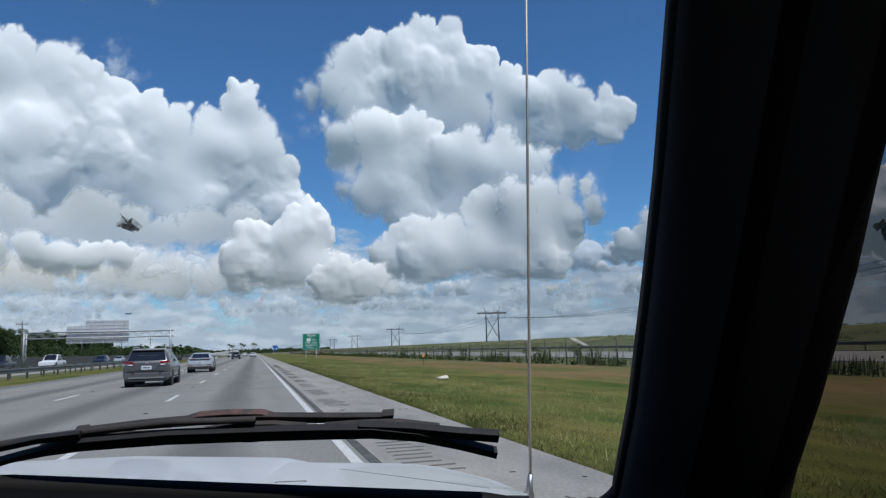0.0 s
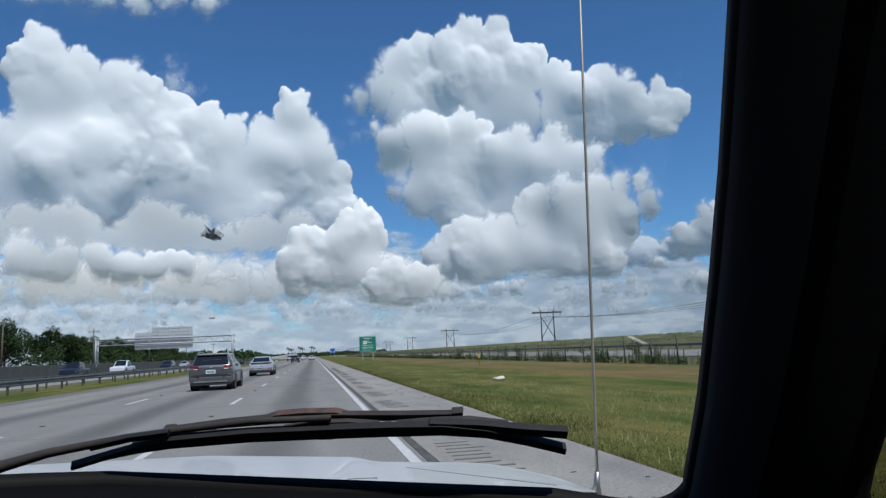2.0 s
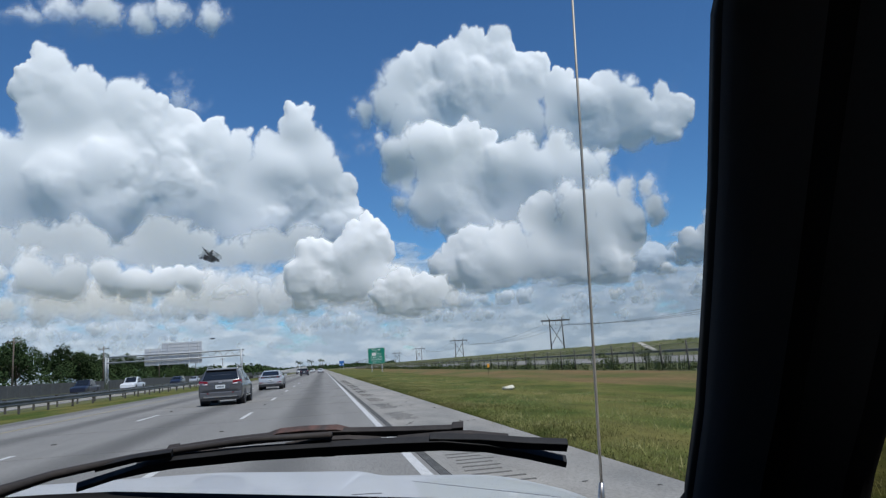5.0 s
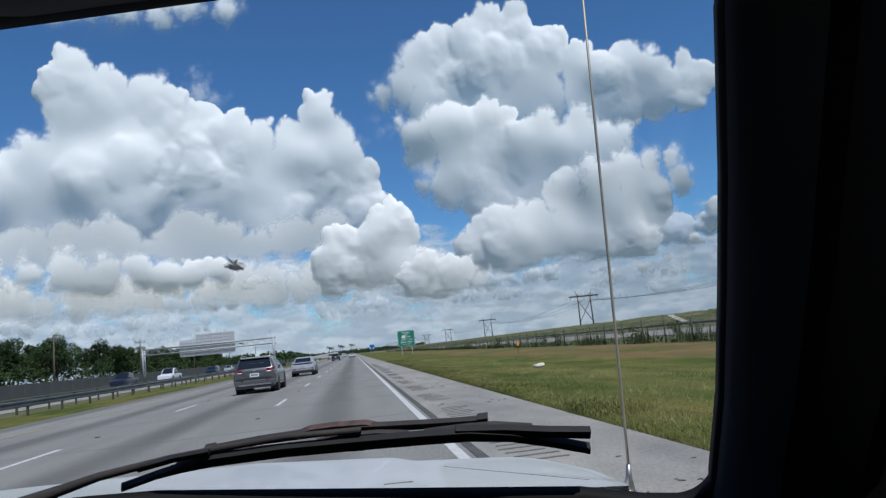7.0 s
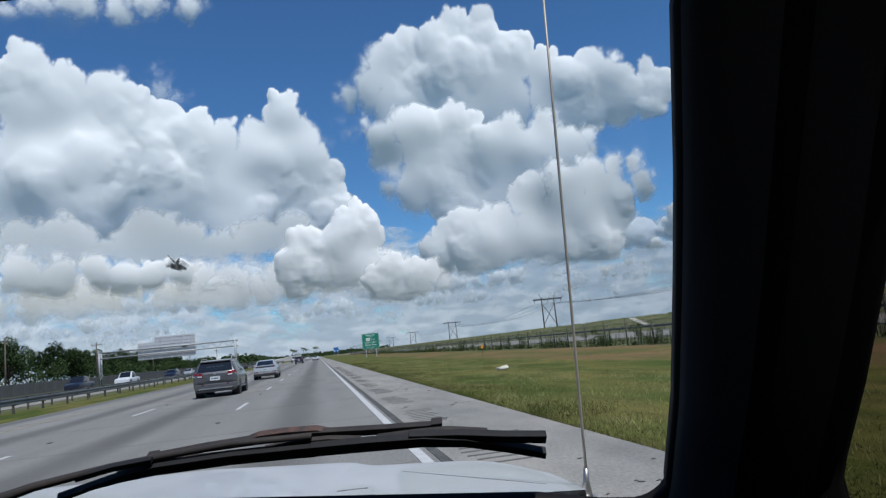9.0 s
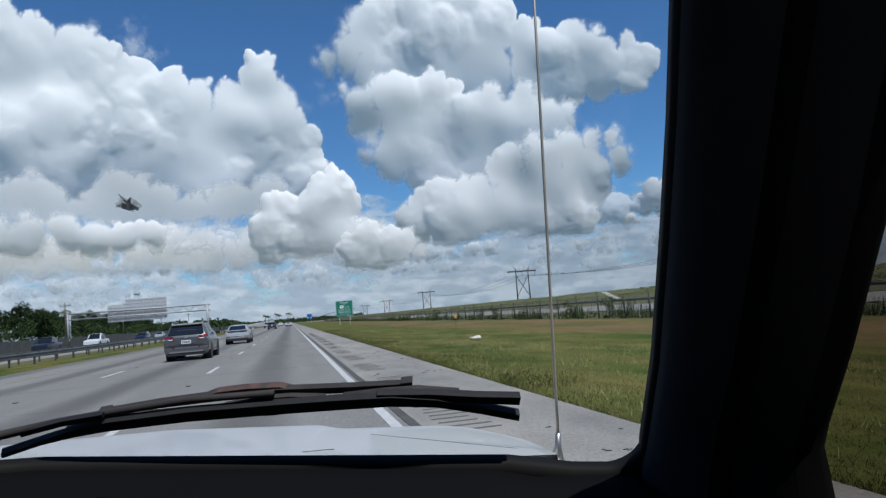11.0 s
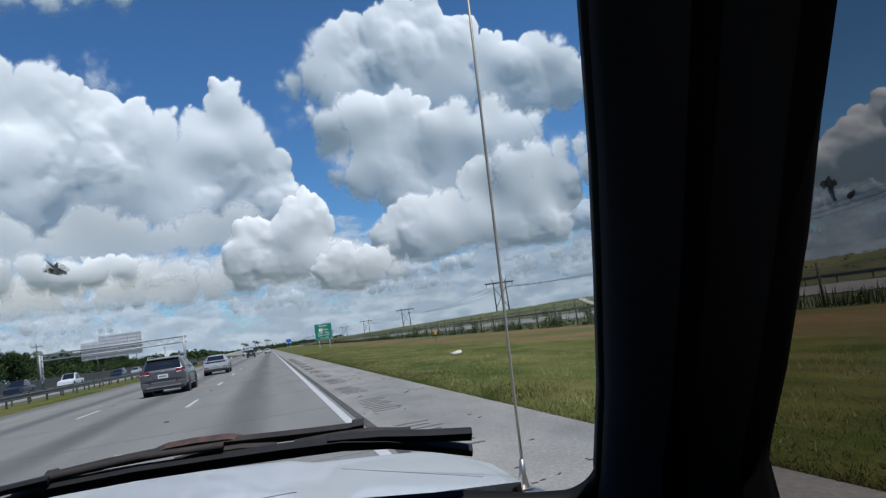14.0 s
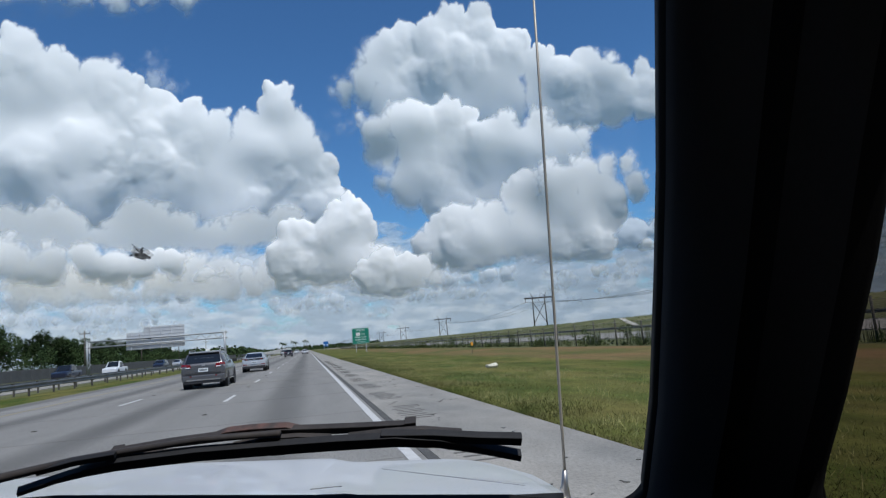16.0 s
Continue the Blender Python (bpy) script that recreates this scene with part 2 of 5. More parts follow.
M_WIPER = mat("glare_lifted_wiper_metal", (0.03, 0.029, 0.031), 0.7, second=(0.055, 0.047, 0.044), second_scale=18, sharp=0.2, fine=0.3, fine_scale=120, spec=0.2)
M_RUST = mat("rusty_wiper_metal", (0.045, 0.034, 0.032), 0.75, second=(0.11, 0.055, 0.045), second_scale=60, sharp=0.6, fine=0.4, fine_scale=150)
M_WHITE = mat("white_car_paint", (0.64, 0.66, 0.69), 0.32, coat=0.5, vary=0.05, scale=2, fine=0.12, fine_scale=8, spec=0.5)
M_GAP = mat("grey_panel_gap", (0.16, 0.165, 0.17), 0.9, vary=0.3, scale=30)
M_CHROME = mat("dull_chrome", (0.52, 0.49, 0.46), 0.38, metal=0.9, vary=0.2, scale=40)
M_MAST = mat("dull_steel_mast", (0.42, 0.37, 0.3), 0.5, metal=0.3, vary=0.2, scale=30)
M_GRIME = mat("dried_grime", (0.035, 0.037, 0.042), 0.9, vary=0.4, scale=200)
M_GRIME.node_tree.nodes["Principled BSDF"].inputs["Alpha"].default_value = 0.8
M_SMEAR = mat("thin_grime_smear", (0.06, 0.063, 0.07), 0.9, vary=0.4, scale=200)
M_SMEAR.node_tree.nodes["Principled BSDF"].inputs["Alpha"].default_value = 0.3
M_MESH = pane("wire_mesh", (0.82, 0.82, 0.82), 0.06, 0.6)
M_GLASS = pane("windscreen_glass", (0.95, 0.972, 0.978), 0.012)
M_SIDE = pane("side_glass", (0.37, 0.335, 0.31), 0.01)
M_CARGLASS = mat("dark_car_glass", (0.012, 0.014, 0.016), 0.08, spec=0.8)
M_SILVER = mat("silver_car_paint", (0.55, 0.56, 0.58), 0.3, metal=0.5, coat=0.6, vary=0.04)
M_GREY = mat("grey_car_paint", (0.13, 0.13, 0.137), 0.3, metal=0.5, coat=0.6, vary=0.04)
M_NAVY = mat("dark_blue_car_paint", (0.02, 0.025, 0.045), 0.3, metal=0.3, coat=0.6)
M_TYRE = mat("tyre_rubber", (0.015, 0.015, 0.016), 0.85, vary=0.2, scale=10)
M_RIM = mat("alloy_rim", (0.45, 0.46, 0.48), 0.35, metal=0.9)
M_RED = mat("red_lamp_lens", (0.19, 0.008, 0.012), 0.2, coat=0.4)
M_PLATE = mat("pale_number_plate", (0.62, 0.65, 0.66), 0.5)
M_INK = mat("dark_plate_marks", (0.06, 0.08, 0.1), 0.6)
M_LAMP = mat("clear_lamp_lens", (0.7, 0.72, 0.74), 0.15, coat=0.5)
M_BUMPER = mat("black_bumper_plastic", (0.02, 0.02, 0.022), 0.6)
M_ORANGE = mat("orange_marker", (0.75, 0.32, 0.02), 0.6)
M_PATH = mat("pale_limestone_track", (0.45, 0.42, 0.36), 0.9, vary=0.2, scale=0.5, fine=0.3, fine_scale=3)
M_PLASTER = mat("pale_building", (0.62, 0.6, 0.56), 0.9, vary=0.15, scale=0.3)
M_BAG = mat("pale_litter", (0.66, 0.62, 0.5), 0.7, vary=0.3, scale=8)


# ---- building blocks ----
def mesh_of(name, verts, faces, material, smooth=False):
    me = bpy.data.meshes.new(name)
    me.from_pydata([tuple(v) for v in verts], [], [tuple(f) for f in faces])
    me.materials.append(material)
    if smooth:
        me.shade_smooth()
    me.update()
    return me


def finish(name, bm, material, smooth=False, bevel=0.0):
    if bevel:
        bmesh.ops.bevel(bm, geom=bm.edges[:], offset=bevel, segments=2, profile=0.5, affect="EDGES", clamp_overlap=True)
    bmesh.ops.recalc_face_normals(bm, faces=bm.faces[:])
    me = bpy.data.meshes.new(name)
    bm.to_mesh(me)
    bm.free()
    me.materials.append(material)
    if smooth:
        me.shade_smooth()
    return me


def part(name, me, parent, label="", m=None):
    """Links a mesh as one object under a thing or under a part."""
    ob = new(name, me)
    ob.parent = parent
    if m is not None:
        ob.matrix_local = m
    return tagged(ob, label)


def thing(name, label, category, group="", kind="", at=None, me=None):
    ob = new(name, me)
    if at is not None:
        ob.matrix_basis = at
    return tagged(ob, label, category, group, kind)


def block(bm, x0, x1, y0, y1, z0, z1, m=None):
    v = [bm.verts.new(p) for p in ((x0, y0, z0), (x1, y0, z0), (x1, y1, z0), (x0, y1, z0), (x0, y0, z1), (x1, y0, z1), (x1, y1, z1), (x0, y1, z1))]
    for f in ((3, 2, 1, 0), (4, 5, 6, 7), (0, 1, 5, 4), (1, 2, 6, 5), (2, 3, 7, 6), (3, 0, 4, 7)):
        bm.faces.new([v[i] for i in f])
    if m is not None:
        for a in v:
            a.co = m @ a.co
    return v


def box(name, x0, x1, y0, y1, z0, z1, material, bevel=0.0):
    bm = bmesh.new()
    block(bm, x0, x1, y0, y1, z0, z1)
    return finish(name, bm, material, bevel=bevel)


def tube(bm, points, radii, sides=8, squash=1.0):
    """A closed tube through points; radii one a point."""
    rings = []
    for i, p in enumerate(points):
        p = Vector(p)
        d = Vector(points[min(i + 1, len(points) - 1)]) - Vector(points[max(i - 1, 0)])
        q = d.normalized().to_track_quat("Z", "X")
        rings.append([bm.verts.new(p + q @ Vector((radii[i] * math.cos(a), radii[i] * squash * math.sin(a), 0))) for a in (2 * math.pi * s / sides for s in range(sides))])
    for a, b in zip(rings, rings[1:]):
        for s in range(sides):
            bm.faces.new((a[s], a[(s + 1) % sides], b[(s + 1) % sides], b[s]))
    bm.faces.new(rings[0][::-1])
    bm.faces.new(rings[-1])


def rod(name, points, radius, material, sides=8):
    bm = bmesh.new()
    tube(bm, points, [radius] * len(points) if not isinstance(radius, (list, tuple)) else radius, sides)
    return finish(name, bm, material, smooth=True)


def strip(name, x0, x1, y0, y1, z, material, nx=1, ny=1, thick=0.0):
    """A flat band on the ground, with thickness where it stands proud."""
    bm = bmesh.new()
    if thick:
        block(bm, x0, x1, y0, y1, z - thick, z)
    else:
        rows = [[bm.verts.new((x0 + (x1 - x0) * i / nx, y0 + (y1 - y0) * j / ny, z)) for i in range(nx + 1)] for j in range(ny + 1)]
        for j in range(ny):
            for i in range(nx):
                bm.faces.new((rows[j][i], rows[j][i + 1], rows[j + 1][i + 1], rows[j + 1][i]))
    return finish(name, bm, material)

# ---- clouds: billowing fronts in real relief, thinning out at their rims ----
def lattice(p, q, wave, seed):
    """Smooth random values from 0 to 1 over a sheet, with the given wavelength."""
    table = np.random.default_rng(seed).random((128, 128))
    p, q = p / wave, q / wave
    i, j = np.floor(p).astype(int), np.floor(q).astype(int)
    f, g = p - i, q - j
    f, g = f * f * (3 - 2 * f), g * g * (3 - 2 * g)
    a, b, c, d = (table[(i + m) % 128, (j + n) % 128] for m, n in ((0, 0), (1, 0), (0, 1), (1, 1)))
    return (a * (1 - f) + b * f) * (1 - g) + (c * (1 - f) + d * f) * g


def fractal(p, q, wave, seed, octaves=5, gain=0.5):
    """Sum of lattices at ever finer wavelengths, about -0.5 to 0.5."""
    out, amp, total = 0, 1.0, 0
    for n in range(octaves):
        out = out + amp * (lattice(p + 17.3 * n, q + 5.1 * n, wave / 2.03 ** n, seed + n) - 0.5)
        total += amp
        amp *= gain
    return out / total * 1.6


def blur(a, cells):
    """Gaussian blur of a sheet, edges held."""
    n = max(1, int(3 * cells))
    k = np.exp(-0.5 * (np.arange(-n, n + 1) / cells) ** 2)
    k /= k.sum()
    for axis in (0, 1):
        a = np.pad(a, [(n, n) if x == axis else (0, 0) for x in (0, 1)], mode="edge")
        a = np.apply_along_axis(np.convolve, axis, a, k, "valid")
    return a


def billows(lobes, rng, spawn):
    """Each heap carries smaller heaps on its face, and those smaller ones again."""
    out, level = [], [(x, y, r, rng.uniform(-0.5, 0.5) * r) for x, y, r in lobes]
    for count, small in spawn:
        out += level
        young = []
        for x, y, r, z in level:
            for _ in range(count):
                a, d = rng.uniform(-0.6, 3.75), r * math.sqrt(rng.uniform(0.02, 1.0)) * 0.98
                young.append((x + d * math.cos(a), y + d * math.sin(a), r * small * rng.uniform(0.6, 1.25), z + 0.9 * math.sqrt(max(0, r * r - d * d))))
        level = young
    return out + level


def cloud(lobes, dist, step, base, seed, label, deep=0.39, crisp=0.5, thin=0.0, spawn=((7, 0.4), (6, 0.42)), flat=0.6, core=None, ragged=1.0, lean=0.12, sag=0.5):
    """lobes: bearing and height in degrees from the car, radius in degrees. base: height in degrees of the flat underside. deep: how far the
    heaps bulge. lean: how far the face overhangs, so that its underside shows. sag: below 1 the heaps hang down
    to the flat base. crisp: share of hard-edged rim. thin: how much of the cloud lets the sky through."""
    rng = np.random.default_rng(seed)
    lob = np.array(lobes)
    x0, x1 = (lob[:, 0] - lob[:, 2]).min() - 1.6, (lob[:, 0] + lob[:, 2]).max() + 1.6
    y0, y1 = base - 1.6, (lob[:, 1] + lob[:, 2]).max() + 1.2
    ax, ay = np.arange(x0, x1, step), np.arange(y0, y1, step)
    gx, gy = np.meshgrid(ax, ay, indexing="ij")
    soft = np.clip(1.4 * fractal(gx, gy, 6.0, seed + 40, 2) + 0.5 + (0.5 - crisp), 0, 1)
    wx = gx + ragged * (0.55 * fractal(gx, gy, 2.4, seed + 1, 5, 0.55) + soft * 0.8 * fractal(gx, gy, 1.2, seed + 8, 6, 0.66))
    wy = gy + ragged * (0.5 * fractal(gx + 40, gy, 2.4, seed + 2, 5, 0.55) + soft * 0.7 * fractal(gx, gy + 40, 1.2, seed + 9, 6, 0.66))
    front, edge = np.full(gx.shape, -9.0), np.full(gx.shape, -9.0)
    for x, y, r, z in billows(lobes, rng, spawn):
        i0, i1 = np.searchsorted(ax, (x - r - 1.5, x + r + 1.5))
        j0, j1 = np.searchsorted(ay, (y - r / sag - 1.5, y + r + 1.5))
        s = np.s_[i0:i1, j0:j1]
        dy = wy[s] - y
        d2 = (wx[s] - x) ** 2 + (dy * np.where(dy < 0, sag, 1.0)) ** 2
        front[s] = np.maximum(front[s], np.where(d2 < r * r, z + np.sqrt(np.maximum(r * r - d2, 0)), -9))
        edge[s] = np.maximum(edge[s], r - np.sqrt(d2))
    # The underside is flat and frays downwards.
    lift = wy - base - 0.9 * fractal(gx, 2.5 * gy, 3.0, seed + 3, 5, 0.6)
    edge = np.minimum(edge, lift * flat + 0.1)
    width = 0.16 + 1.3 * soft ** 2 + 0.8 * np.clip(1 - lift / 2.0, 0, 1)
    cover = np.clip((edge + 0.12) / width, 0, 1)
    cover = cover * cover * (3 - 2 * cover) * (1 - thin)
    back = -0.6 * float(np.median(lob[:, 2]))
    front = np.maximum(front, back)
    smooth = blur(front, 0.8 / step)
    fine = blur(front, 0.16 / step)
    calm = np.clip(soft * 1.1, 0, 1)
    front = deep * (smooth * (0.6 + 0.39 * calm) + fine * (0.4 - 0.39 * calm)) + 0.05 * (1 - calm) * fractal(wx, wy, 0.7, seed + 5, 4)
    # The foot of the cloud leans back above its flat base.
    front -= 0.25 * np.clip(1.6 - lift, 0, 3) ** 2 / 1.6 * deep
    front += lean * (gy - base)
    used = cover > 0.004
    keep = used[:-1, :-1] | used[1:, :-1] | used[:-1, 1:] | used[1:, 1:]
    need = np.zeros(gx.shape, bool)
    need[:-1, :-1] |= keep
    need[1:, :-1] |= keep
    need[:-1, 1:] |= keep
    need[1:, 1:] |= keep
    index = np.cumsum(need.ravel()).reshape(need.shape) - 1
    far = dist - dist * math.pi / 180 * front[need]
    a, e = np.radians(gx[need]), np.radians(gy[need])
    verts = np.stack([far * np.sin(a), far * np.cos(a), far * np.tan(e)], 1)
    c = np.argwhere(keep)
    i, j = c[:, 0], c[:, 1]
    quads = np.stack([index[i, j], index[i + 1, j], index[i + 1, j + 1], index[i, j + 1]], 1)
    at = verts.mean(0)
    me = bpy.data.meshes.new("cloud")
    me.from_pydata((verts - at).tolist(), [], quads.tolist())
    me.attributes.new("cover", "FLOAT", "POINT").data.foreach_set("value", cover[need].astype(np.float32))
    me.materials.append(core or M_CLOUD)
    me.shade_smooth()
    return thing("cloud", label, "cloud", "cumulus clouds", at=Matrix.Translation(at), me=me)


CLOUD_WEST = [(-20.2, 22.9, 1.6), (-20.9, 21.3, 1.6), (-19.3, 21.4, 2.0), (-21.1, 19.3, 1.7), (-17.5, 21.5, 1.5), (-15.0, 21.8, 1.5), (-13.7, 20.9, 1.6), (-17.6, 19.4, 2.4), (-13.8, 18.8, 2.3), (-10.8, 19.0, 1.9), (-8.5, 18.1, 2.0), (-6.1, 18.3, 1.5), (-3.6, 17.9, 1.7), (-1.4, 19.6, 1.7), (-0.0, 18.1, 1.8), (-0.5, 15.7, 2.6), (1.4, 13.9, 2.1), (-3.8, 15.2, 3.2), (-8.0, 15.0, 3.6), (-12.8, 14.7, 3.9), (-17.3, 14.3, 3.7), (-21.2, 14.3, 3.1), (-24.1, 13.6, 2.6), (-27.1, 14.0, 2.5), (-23.1, 15.9, 1.7), (-25.9, 15.0, 1.6), (-29.5, 12.1, 2.7), (2.9, 11.8, 1.7), (-0.0, 11.5, 2.4), (-5.6, 11.9, 2.5), (-22.6, 16.3, 2.2), (-20.0, 18.1, 2.0)]
CLOUD_SHOULDER = [(4.3, 10.6, 1.7), (5.0, 9.6, 1.2), (2.8, 9.2, 2.1), (-0.0, 8.7, 2.1), (-1.4, 7.8, 1.4), (1.9, 6.8, 2.4), (4.7, 6.8, 1.9), (-0.9, 6.3, 1.4)]
CLOUD_SPUR = [(6.6, 6.7, 1.1), (8.5, 6.0, 1.2), (10.2, 6.2, 1.0), (11.2, 5.0, 1.0), (7.6, 4.8, 1.4), (9.5, 4.3, 1.3), (5.7, 5.3, 1.4)]
CLOUD_BAND = [(-23.7, 8.0, 1.5), (-21.2, 8.1, 1.8), (-18.6, 7.8, 1.6), (-16.3, 8.4, 1.5), (-14.2, 7.6, 1.5), (-12.1, 7.4, 1.3), (-10.0, 7.7, 1.1), (-26.4, 7.8, 1.8), (-29.5, 8.0, 2.0), (-7.8, 6.3, 1.1), (-6.4, 6.1, 1.0)]
CLOUD_EAST = [(14.1, 24.9, 2.0), (16.3, 24.8, 1.9), (12.5, 24.3, 1.8), (10.0, 24.2, 2.0), (7.5, 23.6, 1.9), (6.2, 22.2, 1.7), (4.4, 21.4, 1.2), (3.2, 21.2, 0.6), (19.4, 23.2, 1.6), (17.9, 22.7, 2.2), (13.9, 22.0, 3.2), (9.9, 21.7, 2.5), (21.3, 21.5, 1.8), (21.6, 19.6, 2.2), (17.8, 20.0, 2.7), (25.5, 21.0, 1.7), (26.8, 20.0, 1.6), (24.9, 18.9, 2.0), (28.0, 18.7, 1.5), (30.0, 18.2, 1.5), (29.9, 20.2, 0.7), (31.1, 18.7, 1.0), (29.7, 16.7, 1.1), (7.9, 20.4, 1.9), (27.4, 19.2, 1.9), (23.4, 20.2, 2.0), (22.5, 18.2, 1.8)]
CLOUD_EAST_MID = [(6.8, 17.6, 1.9), (9.8, 18.0, 2.3), (12.8, 17.5, 2.3), (7.8, 16.2, 1.4), (10.7, 15.7, 2.1), (14.7, 15.5, 2.6), (17.6, 15.8, 2.6), (20.9, 15.6, 2.5), (22.8, 15.0, 2.3), (9.2, 13.8, 1.9), (7.3, 13.6, 1.0), (12.1, 13.3, 2.1), (15.5, 13.1, 2.4), (19.4, 13.4, 2.5), (13.0, 11.3, 1.9), (11.1, 11.2, 1.0), (15.9, 11.5, 1.9)]
CLOUD_EAST_LOW = [(19.3, 12.0, 1.6), (18.3, 11.3, 1.3), (22.1, 11.8, 2.1), (24.4, 12.5, 1.8), (26.3, 13.3, 1.3), (28.1, 13.3, 1.1), (28.4, 11.7, 1.2), (25.7, 11.1, 2.0), (22.9, 9.4, 2.3), (19.6, 9.1, 2.5), (16.3, 9.3, 2.1), (13.5, 9.4, 1.8), (12.0, 9.0, 1.2), (10.0, 8.3, 1.0), (11.0, 7.6, 1.4), (13.9, 7.5, 2.1), (17.2, 6.9, 2.6), (20.9, 6.7, 2.3), (23.6, 7.1, 1.8), (24.9, 6.5, 1.3), (14.3, 6.1, 1.9)]
CLOUD_EDGE = [(33.9, 9.4, 1.2), (32.5, 9.8, 0.9), (32.3, 8.3, 1.2), (33.9, 7.7, 1.4), (30.7, 8.0, 0.9), (30.0, 7.3, 0.6), (35.9, 8.4, 2.0), (31.4, 6.6, 0.8), (37.7, 7.3, 1.9)]
CLOUD_EDGE_LOW = [(32.0, 4.8, 1.0), (33.6, 4.4, 1.2), (30.8, 4.2, 0.8), (35.6, 4.5, 1.8)]
PUFF_ROUND = [(26.4, 5.1, 0.8), (26.0, 5.6, 0.4), (27.4, 4.6, 0.6), (28.1, 4.3, 0.4)]
PUFF_HIGH = [(28.6, 5.9, 0.8), (28.0, 6.1, 0.4), (29.2, 5.7, 0.4)]
PUFF_LOW = [(24.4, 4.3, 0.6), (24.1, 3.6, 0.5), (24.9, 4.5, 0.4)]
CLOUD_TOP = [(-22.3, 25.8, 1.7), (-19.6, 26.7, 1.9), (-16.8, 27.2, 2.1), (-13.8, 27.3, 1.6), (-11.6, 28.0, 1.6), (-8.3, 28.0, 1.5), (-27.7, 25.3, 2.7)]
SHRED = [(-10.9, 21.9, 1.5), (-9.5, 21.6, 1.1), (-12.0, 21.5, 0.8)]
WISP = [(3.9, 18.3, 0.7), (1.9, 17.6, 0.7), (3.2, 19.3, 0.6)]
CLOUD_SIDE = [(50.1, 10.9, 1.1), (49.0, 9.8, 1.3), (47.2, 8.4, 1.7), (52.0, 9.2, 2.4), (44.6, 7.4, 1.9), (50.0, 7.6, 2.4), (54.6, 8.4, 2.4), (57.0, 7.0, 1.8), (46.5, 6.6, 1.8)]
big = cloud(CLOUD_WEST, 3400, 0.085, 9.6, 1, "huge white cumulus cloud with bright billows and flat grey base", crisp=0.75, lean=0.17)
cloud(CLOUD_EAST, 3400, 0.085, 15.6, 2, "tall white cumulus cloud with grey shaded underside", crisp=0.3, ragged=0.75, lean=0.12)
cloud(CLOUD_EAST_MID, 3290, 0.085, 9.6, 12, "soft grey-white cumulus tier below a taller cloud", crisp=-0.1, lean=0.14)
low2 = cloud(CLOUD_EAST_LOW, 3120, 0.085, 5.2, 3, "white cumulus cloud with a grey flat underside", crisp=0.5)
cloud(CLOUD_SHOULDER, 2900, 0.085, 4.9, 4, "rounded grey-white cumulus cloud lower in the sky", crisp=0.65)
cloud(CLOUD_SPUR, 2700, 0.08, 3.7, 5, "small bright cumulus heap near the horizon", crisp=0.6)
band = cloud(CLOUD_BAND, 3060, 0.085, 6.0, 6, "long flat bank of grey-white cumulus cloud", crisp=0.0, lean=0.25)
cloud(CLOUD_TOP, 3800, 0.12, 25.0, 7, "thin grey-white cloud high overhead", crisp=-0.6, thin=0.25, ragged=1.1, spawn=((3, 0.5),), sag=0.9, flat=0.4)
cloud(CLOUD_SIDE, 2900, 0.1, 5.3, 14, "white cumulus cloud with grey flat base over the levee")
cloud(CLOUD_EDGE, 3000, 0.08, 6.2, 8, "bright white cumulus cloud beside open blue sky", crisp=0.8)
cloud(CLOUD_EDGE_LOW, 2950, 0.08, 3.3, 9, "white cumulus cloud low over the levee", crisp=0.6)
for n, puff in enumerate((PUFF_ROUND, PUFF_HIGH, PUFF_LOW)):
    cloud(puff, 2850, 0.06, min(p[1] - p[2] * 0.8 for p in puff), 20 + n, "small ragged puff of white cumulus", spawn=((6, 0.45),), ragged=0.7, sag=0.9)
for n, shred in enumerate((SHRED, WISP)):
    cloud(shred, 3700, 0.085, shred[0][1] - 2.5, 30 + n, "thin ragged wisp torn off a cumulus cloud", crisp=-0.3, thin=0.6, ragged=1.6)
BANK_WEST = [(-32.0 + 2.8 * n, 9.6 + 0.7 * math.sin(1.9 * n), 2.5 + 0.5 * math.sin(2.7 * n + 1)) for n in range(12)]
BANK_LOW = [(-34.0 + 2.3 * n, 6.2 + 0.8 * math.sin(2.3 * n), 1.9 + 0.5 * math.sin(1.7 * n + 2)) for n in range(19)]
cloud(BANK_WEST, 3230, 0.12, 7.4, 13, "flat grey bank of cloud under the big cumulus", deep=0.12, lean=0.3, crisp=-0.6, ragged=1.3, spawn=())
cloud(BANK_LOW, 3180, 0.12, 3.9, 15, "long flat grey bank of broken cloud low in the sky", deep=0.22, lean=0.17, spawn=((4, 0.5),), crisp=0.0, ragged=1.3, thin=0.1)
# Smaller heaps far off, row behind row, lower and flatter towards the horizon.
rng = np.random.default_rng(77)
for row, (height, size, dist, count) in enumerate(((6.6, 1.0, 4250, 20), (5.0, 0.8, 4400, 30), (3.7, 0.62, 4550, 40), (2.6, 0.45, 4700, 46))):
    lobes = []
    for n in range(count):
        x, y, wide = -38 + 98 * (n + rng.uniform(0, 1)) / count, height + rng.uniform(-0.5, 0.5), rng.integers(2, 5)
        lobes += [(x + 1.2 * size * k + rng.uniform(-0.4, 0.4), y + rng.uniform(-0.25, 0.35) * size, size * rng.uniform(0.5, 1.0)) for k in range(wide)]
    tagged(cloud(lobes, dist, 0.085 + 0.01 * row, height - 1.2 * size, 50 + row, "far rows of small flat-based white cumulus clouds", crisp=0.6, thin=0.14 + 0.07 * row, spawn=((6, 0.5),), core=M_FARCLOUD, ragged=0.7), kind="stuff")
